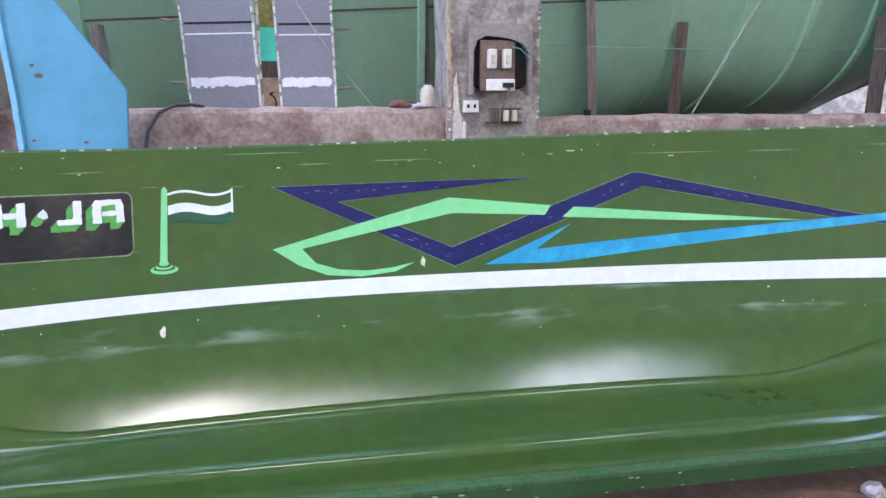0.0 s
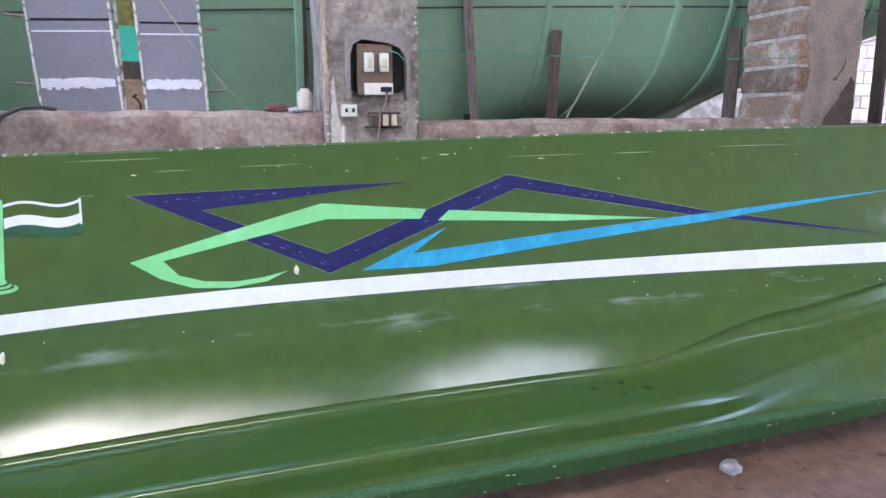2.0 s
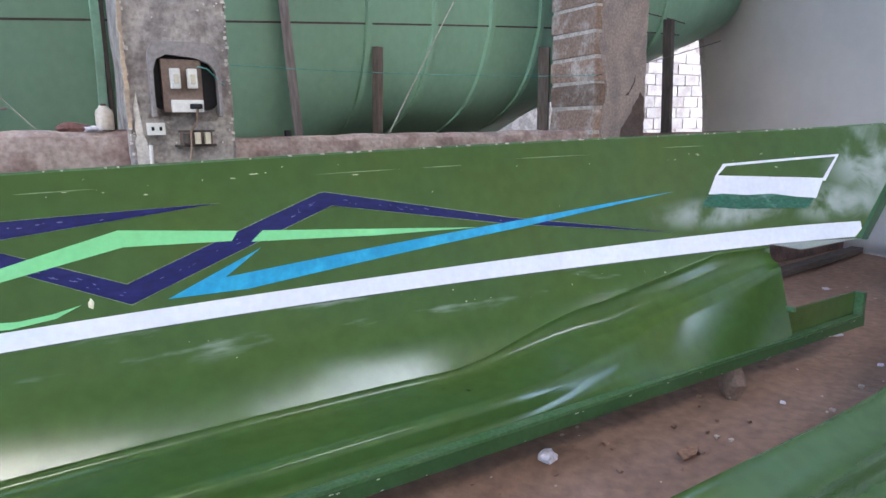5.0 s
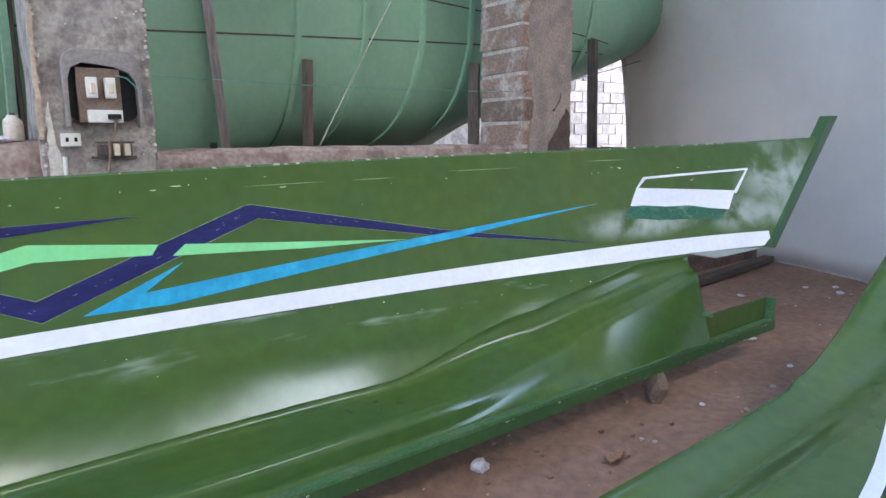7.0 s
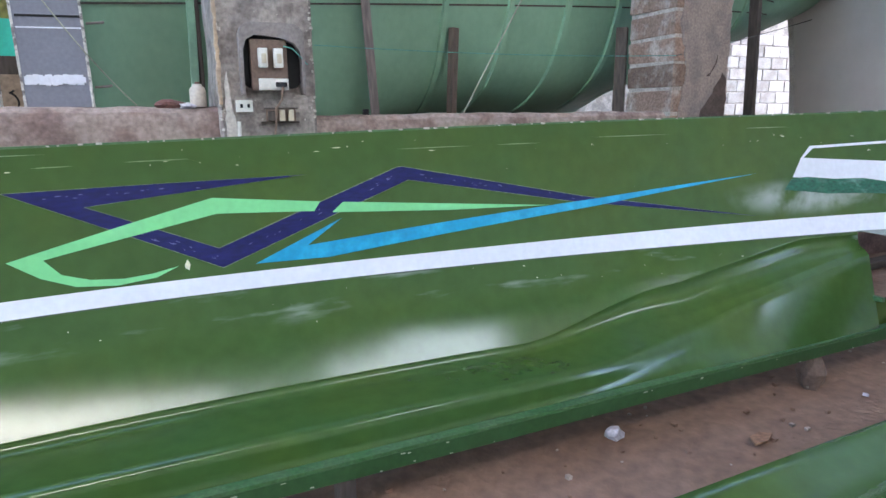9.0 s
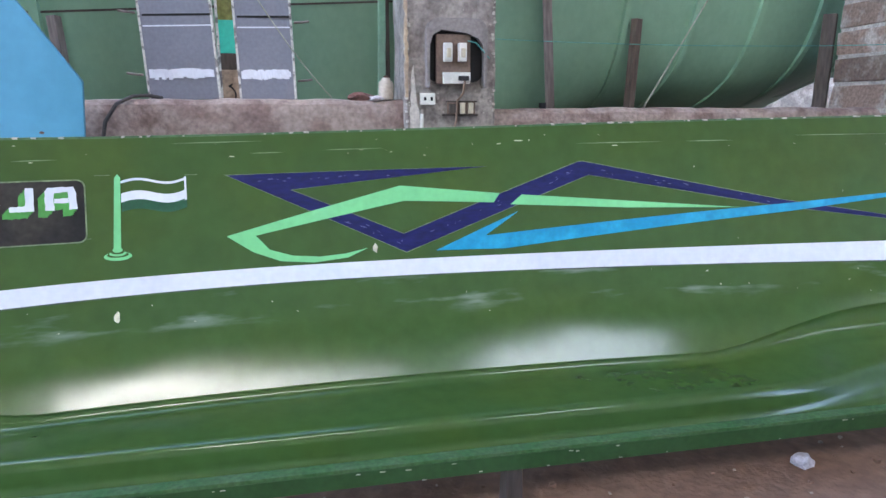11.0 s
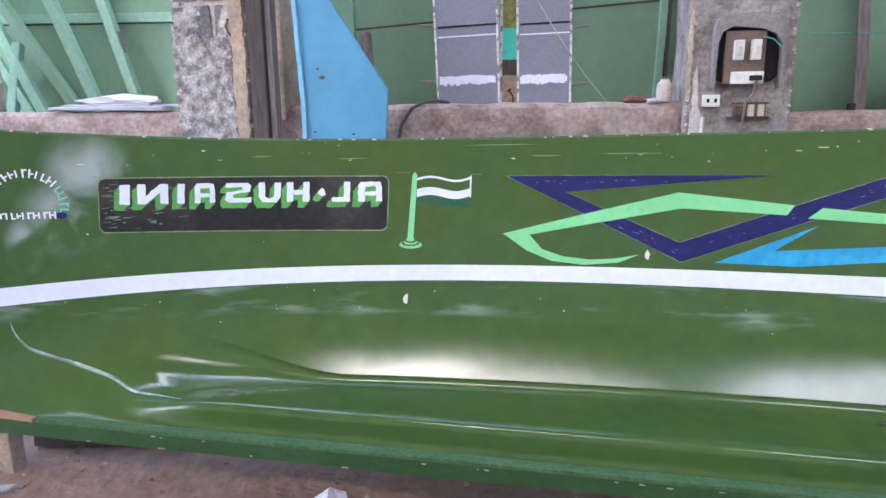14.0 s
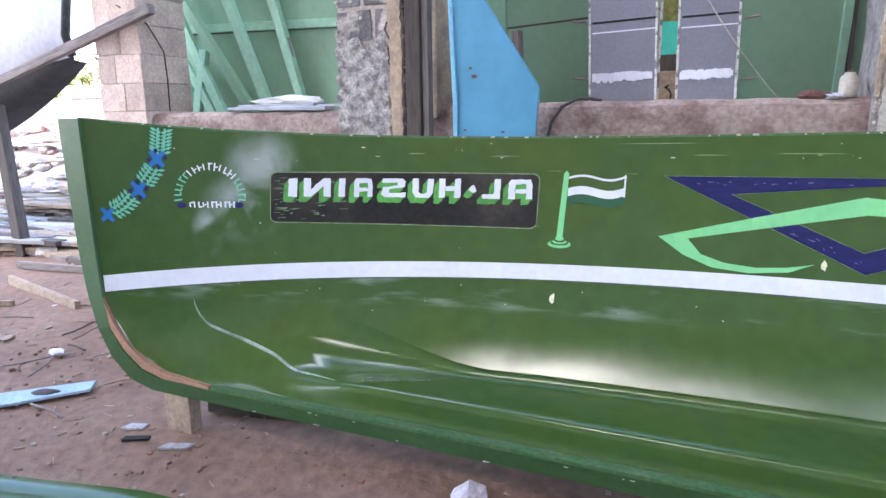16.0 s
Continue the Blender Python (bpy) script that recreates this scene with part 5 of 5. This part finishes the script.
def meter():
    t = thing("meter_box", "dark plastic meter hood with fuses on a wooden board", "meter box", (1.03, PY, 1.5))
    x0, x1, z0, z1 = -0.155, 0.150, -0.155, 0.175
    arch = [(x0, z0)] + [(x0 + 0.06 - 0.06 * math.cos(a), z1 - 0.06 + 0.06 * math.sin(a)) for a in [0.26 * i for i in range(7)]]
    arch += [(-x + x0 + x1, z) for x, z in reversed(arch)]
    hole = [(x0 + 0.016, z0), (x0 + 0.014, 0.05), (x0 + 0.030, 0.098), (x0 + 0.075, 0.122), (0.0, 0.112), (0.045, 0.108), (x1 - 0.045, 0.085), (x1 - 0.020, 0.05), (x1 - 0.016, 0.0), (x1 - 0.016, z0)]
    bm = prism(arch + hole[::-1], -0.055, 0.012, 0.003)
    part("hood", bm, METER, t, "dark grey weathered hood with a torn edge")
    # black plate paints the shadow inside the hood
    part("recess", prism(rounded(x0 + 0.01, x1 - 0.01, z0 + 0.03, z1 - 0.03, 0.05), -0.006, 0.01), SHADE_AND_BLACK, t, "black back painted as the hood's inner shadow")
    part("board", box(-0.105, 0.068, -0.040, -0.008, -0.135, 0.100, 0.004), BOARD, t, "brown wooden board")
    for x in (-0.052, 0.020):
        f = part("fuse", box(x - 0.020, x + 0.022, -0.075, -0.040, -0.030, 0.058, 0.005), CERAMIC, t, "white ceramic fuse")
        part("fuse_grip", box(x - 0.008, x + 0.012, -0.088, -0.072, -0.012, 0.032, 0.004), CREAM, f)
    s = part("terminal_strip", box(-0.075, 0.062, -0.070, -0.040, -0.135, -0.080, 0.005), CERAMIC, t, "cream terminal strip")
    part("terminal_plug", box(0.0, 0.052, -0.086, -0.068, -0.120, -0.098, 0.003), SHADE_AND_BLACK, s)
    part("lead", tube([(0.030, -0.08, -0.12), (0.026, -0.06, -0.18), (0.002, -0.03, -0.22), (0.0, -0.025, -0.30), (-0.01, -0.02, -0.36)], 0.006), WIRE, t, "brown lead")
    part("cord", tube([(0.05, -0.05, 0.07), (0.09, -0.06, 0.06), (0.13, -0.06, 0.02), (0.17, -0.02, -0.01)], 0.003), TEALWIRE, t, "turquoise cord")
    return t


meter()


def socket():
    t = thing("wall_socket", "small white plastic socket on the pillar", "socket", (0.885, PY, 1.292))
    part("plate", box(-0.038, 0.038, -0.03, 0.0, -0.028, 0.028, 0.005), CERAMIC, t)
    for x in (-0.015, 0.018):
        part("hole", box(x - 0.006, x + 0.006, -0.032, -0.028, -0.008, 0.010, 0.001), SHADE_AND_BLACK, t)


socket()


def fuse_board():
    t = thing("fuse_board", "old brown fuse board with two cream fuses", "fuse board", (1.055, PY, 1.248))
    part("rail", box(-0.095, 0.09, -0.02, 0.0, -0.040, -0.030, 0.002), TIMBER_DARK, t)
    part("rail", box(-0.075, 0.085, -0.015, 0.0, 0.028, 0.036, 0.002), TIMBER_DARK, t)
    part("board", box(-0.070, 0.075, -0.014, 0.0, -0.03, 0.028, 0.002), BOARD, t)
    for x in (0.005, 0.048):
        part("fuse", box(x - 0.012, x + 0.013, -0.04, -0.014, -0.028, 0.026, 0.004), CREAM, t)
    part("fuse", box(-0.062, -0.022, -0.03, -0.014, -0.026, 0.02, 0.004), TIMBER_DARK, t)


fuse_board()
solid("conduit", tube([(0.856, 3.415, 1.22), (0.852, 3.413, 1.08), (0.85, 3.415, 0.9)], 0.009), CERAMIC, "white plastic conduit on the pillar", "conduit")
solid("cord", tube(sag((1.24, 3.42, 1.585), (3.63, 3.42, 1.60), 0.02), 0.0022), TEALWIRE, "turquoise cord stretched between the pillars", "cord")
solid("cord", tube(sag((3.63, 3.415, 1.60), (5.6, 3.9, 1.98), 0.01), 0.0035), HOSE, "dark cord running past the pillar", "cord")
solid("rope", tube(sag((2.17, 3.62, 1.24), (3.0, 3.75, 2.5), -0.01), 0.0045), ROPE, "thin pale rope stretched up from the wall", "rope")
solid("rope", tube(sag((0.03, 3.62, 1.85), (0.42, 3.64, 1.30), 0.03), 0.003), ROPE, "thin pale string hanging by the grey doors", "rope")
solid("hose", tube([(-0.64, 3.44, 0.9), (-0.645, 3.43, 1.08), (-0.62, 3.43, 1.19), (-0.57, 3.45, 1.27), (-0.51, 3.50, 1.305), (-0.45, 3.53, 1.31), (-0.39, 3.56, 1.298)], 0.009), HOSE, "dark rubber hose bent over the wall", "hose")


def bottle():
    t = thing("bottle", "grimy cream plastic bottle with a rusty cap on the wall", "bottle", (0.69, 3.53, 1.29))
    bm = bmesh.new()
    prof = [(0.0, 0.0), (0.036, 0.0), (0.038, 0.008), (0.038, 0.075), (0.033, 0.090), (0.022, 0.098), (0.020, 0.108), (0.0, 0.108)]
    rows = [[(r * math.cos(2 * math.pi * i / 16), r * math.sin(2 * math.pi * i / 16), z) for i in range(17)] for r, z in prof]
    part("body", grid(rows), BOTTLE, t, smooth=True)
    part("cap", box(-0.011, 0.011, -0.011, 0.011, 0.105, 0.118, 0.003), RUST, t)


bottle()
ob = solid("rag", rough_lump(0.06, 9, 0.45), CLOTHRED, "dark red crumpled rag on the wall", "rag")
ob.location, ob.scale = (0.565, 3.55, 1.30), (1.2, 0.8, 1)
ob = solid("rag", rough_lump(0.035, 4, 0.4), PAPER, "small pale crumpled rag on the wall", "rag")
ob.location = (0.64, 3.50, 1.295)
solid("iron_bracket", box(1.53, 1.56, 3.55, 3.58, 1.24, 1.275, 0.003), SHADE_AND_BLACK, "small dark iron stub on the wall", "bracket")
for x0, x1, z, y in ((-2.78, -2.02, 1.275, 3.52), (-2.74, -2.14, 1.292, 3.57), (-2.35, -1.91, 1.287, 3.60)):
    solid("white_plank", box(x0, x1, y - 0.04, y + 0.05, z, z + 0.022, 0.006, jitter=0.006), TARP, "white painted plank lying on the wall", "plank", group="planks on the wall")
bm = rough_lump(1.0, 6, 0.6)
bm.transform(Matrix.Translation((-2.36, 3.60, 1.335)) @ Matrix.Diagonal((0.27, 0.05, 0.055, 1)))
solid("rolled_cloth", bm, COPING, "white rolled cloth lying on planks on the wall", "cloth")

# ---- the open yard beyond the bow ----
solid("yard_wall", box(-22, -5.5, 8.0, 8.3, 0, 1.56, 0.02), RUBBLE, "low sunlit pale stone wall across the yard", "wall", "structure")
solid("yard_wall_far", box(-30, -6, 12.0, 12.2, 0, 1.5, 0.02), BRIGHT, "pale far boundary wall of the yard", "wall", "structure")


solid("coping", box(-10.45, -6.2, 7.95, 8.35, 1.56, 1.76, 0.02, jitter=0.01), COPING, "whitewashed coping slab on the yard wall", "coping", "structure")


def heap_z(x, y):
    """Height of the debris slope against the yard wall."""
    return max(0.0, 1.02 * ease(4.3, 7.9, y) + 0.10 * noise.noise(Vector((x * 1.3, y * 1.3, 4))) * ease(4.3, 5.0, y))


solid("debris_heap", grid([[(x, y, heap_z(x, y) - 0.012) for y in [4.1 + 0.2 * j for j in range(20)]] for x in [-15.5 + 0.25 * i for i in range(41)]]), HEAP, "slope of pale earth and debris against the yard wall", "heap", "structure", smooth=True)


def shrub(x, y, z, r, seed):
    random.seed(seed)
    t = thing("shrub", "dry yellowish green shrub beyond the wall", "shrub", (x, y, 0), "shrubs")
    part("stem", tube([(0, 0, 0), (0.05, 0, z * 0.5), (0.0, 0.05, z)], 0.05), TIMBER, t)
    bm = bmesh.new()
    for n in range(900):
        d = Vector((random.gauss(0, 1), random.gauss(0, 1), random.gauss(0, 0.8))).normalized() * r * random.uniform(0.35, 1.0) * (0.75 + 0.4 * noise.noise(Vector((n * 0.05, seed, 0))))
        p = d + Vector((0, 0, z))
        u = Vector((random.uniform(-1, 1), random.uniform(-1, 1), random.uniform(-1, 1))).normalized()
        w = u.orthogonal().normalized()
        k = random.uniform(0.04, 0.09)
        bm.faces.new([bm.verts.new(p + q) for q in (u * k, w * k * 0.45, -u * k, -w * k * 0.45)])
    part("crown", bm, LEAF, t)


for n, (x, y, z, r) in enumerate(((-9.5, 10.5, 1.9, 1.0), (-11.5, 10.8, 2.3, 1.3), (-13.5, 10.6, 1.8, 1.1), (-16, 10.7, 2.4, 1.5), (-8.0, 11.2, 2.2, 1.1))):
    shrub(x, y, z, r, n + 3)


def covered_boat():
    t = thing("covered_boat", "boat under a white tarpaulin on dark legs at the yard's edge", "boat", (-6.5, 4.6, 0))
    inv = t.matrix_basis.inverted()
    cover, low = [], []
    for i in range(17):
        u = i / 16
        x = -8.7 + u * 3.98
        rim = 1.17 + 0.56 * u
        f = 0.02 * math.sin(19 * u) + 0.015 * math.sin(41 * u)
        cover.append([(x, 3.90, rim), (x, 3.86 + f, rim + 0.16), (x + 0.03, 3.90 + f, rim + 0.5), (x + 0.05, 3.93 + 0.2 * (1 - u) - f, 2.5), (x + 0.05, 4.05 + 0.5 * (1 - u), 3.3), (x, 4.25 + 1.2 * (1 - u), 3.6)])
        low.append([(x, 3.91, rim + 0.02), (x - 0.03, 3.94, rim - 0.15 * (1 - u ** 3) - 0.02), (x - 0.06, 4.0 + 0.3 * (1 - u), rim - 0.34 * (1 - u ** 3) - 0.03), (x - 0.08, 4.1 + 0.9 * (1 - u), rim - 0.40 * (1 - u ** 3) - 0.03)])
    edge_line = [(p[0] + 0.012, p[1] - 0.008, p[2]) for p in cover[-1]]
    for name, bm, mat, label in (("cover", grid(cover), TARP, "greyish white tarpaulin"), ("hull", grid(low), TARPBLACK, "dark lower hull"), ("cover_edge", tube(edge_line, 0.035, 6), TARPBLACK, "dark rolled edge of the tarpaulin")):
        o = part(name, bm, mat, t, label, smooth=True)
        o.matrix_parent_inverse = inv
    for x in (-5.70, -7.6):
        bm = box(-0.055, 0.055, -0.05, 0.05, 0, 1.36, 0.008, jitter=0.012)
        bm.transform(Matrix.Translation((x + 0.05, 3.86, 0)) @ Matrix.Rotation(-0.05, 4, "Y"))
        o = part("leg", bm, TIMBER_DARK, t)
        o.matrix_parent_inverse = inv


covered_boat()
beam("pole", (-4.86, 3.37, 1.515), (-3.236, 3.37, 1.925), 0.06, 0.06, TIMBER, "weathered wooden pole slanting across to the pillar", "pole")
solid("cable", tube([(-3.60, 3.415, 1.98), (-3.432, 3.50, 1.86), (-3.425, 3.56, 1.77), (-3.425, 3.62, 1.68), (-3.428, 3.63, 1.5), (-3.43, 3.625, 1.28)], 0.005, 6), TIMBER_DARK, "thin dark cable hanging down the pale pillar", "cable")

random.seed(21)
YARD = (TIMBER_PALE, TIMBER_PALE, BRIGHT, COPING, COPING, TIMBER, TIMBER_DARK)
for n in range(130):
    y = 3.9 + 3.6 * random.random() ** 1.5
    x = 0.2 - (y - 0.17) * random.uniform(1.12, 1.75)
    l, a = random.uniform(0.35, 1.9) * (0.6 if y > 6 else 1), random.gauss(0.05, 0.22)
    ob = solid("scrap_plank", box(-l / 2, l / 2, -0.06, 0.06, 0, random.uniform(0.02, 0.05), 0.004, jitter=0.006), random.choice(YARD), "weathered scrap plank in the yard's heap", "plank", group="scrap planks")
    ob.matrix_world = Matrix.Translation((x, y, heap_z(x, y) + random.choice((0.01, 0.04, 0.07, 0.11)))) @ Matrix.Rotation(a, 4, "Z") @ Matrix.Rotation(random.gauss(0, 0.05), 4, "Y")
for n in range(150):
    y = random.uniform(4.0, 7.85)
    x, r = 0.2 - (y - 0.17) * random.uniform(1.12, 1.75), random.uniform(0.03, 0.13)
    red = random.random() < (0.45 if y > 6.6 else 0.12)
    bm = rough_lump(r, n, 0.6)
    bm.transform(Matrix.Rotation(n, 4, "Z") @ Matrix.Diagonal((random.uniform(1, 2.2), 1, 1, 1)))
    ob = solid("rubble_stone", bm, PINKISH if red else RUBBLE, "reddish broken brick in the yard's heap" if red else "pale broken stone in the yard's heap", "brick" if red else "stone", group="rubble")
    ob.location = (x, y, heap_z(x, y) + r * 0.25)
for x, y, l, a in ((-5.75, 4.02, 1.5, 0.05), (-5.5, 4.3, 1.7, -0.05), (-6.0, 4.62, 1.6, 0.08), (-6.4, 4.95, 1.9, 0.0)):
    ob = solid("yard_board", box(-l / 2, l / 2, -0.08, 0.08, 0, 0.04, 0.004, jitter=0.005), TIMBER_PALE, "pale plank lying on the debris of the yard", "plank", group="yard boards")
    ob.matrix_world = Matrix.Translation((x, y, heap_z(x, y) + 0.10)) @ Matrix.Rotation(a, 4, "Z")

# ---- masonry seen under the green boat's stern, and an unseen wall added for reflections ----
solid("far_wall", box(4.5, 16, 8.6, 8.8, 0, 3.2), PLASTER, "pale block wall far behind the boats", "wall", "structure")
solid("rear_wall", box(-14.0, 12.5, -10.8, -10.5, 0, 9.0), REAR, "unseen brown wall added for the mould to reflect", "wall", "structure")

random.seed(64)
far = bpy.data.objects["far_wall"]
for row in range(9):
    for k in range(7):
        x = 9.9 + 0.42 * k + (0.21 if row % 2 else 0)
        part("block", box(x, x + 0.40, 8.575 + random.uniform(-0.008, 0.008), 8.62, 0.75 + 0.205 * row, 0.938 + 0.205 * row, 0.008, jitter=0.006), BLOCK_FAR, far)

# ---- blocks of the pillars ----
random.seed(31)
for pil, x0, x1, y0, y1, mat, course, seed, joint, plain in PIECES:
    z, row = 0.9, 0
    while z < 2.75:
        h = course - joint
        cut = (0.56, 0.40)[row % 2]
        for (a, b), side in ((((x0, x0 + (x1 - x0) * cut)), 0), (((x0 + (x1 - x0) * cut, x1)), 1)):
            lo = a + (joint / 2 if side else 0)
            hi = b - (0 if side else joint / 2)
            d = random.uniform(-0.004, 0.004)
            bm = box(lo, hi, y0 + d, y1 - d, z + joint / 2, z + joint / 2 + h, 0.007, jitter=0.005)
            part("block", bm, mat, pil)
        z += course
        row += 1
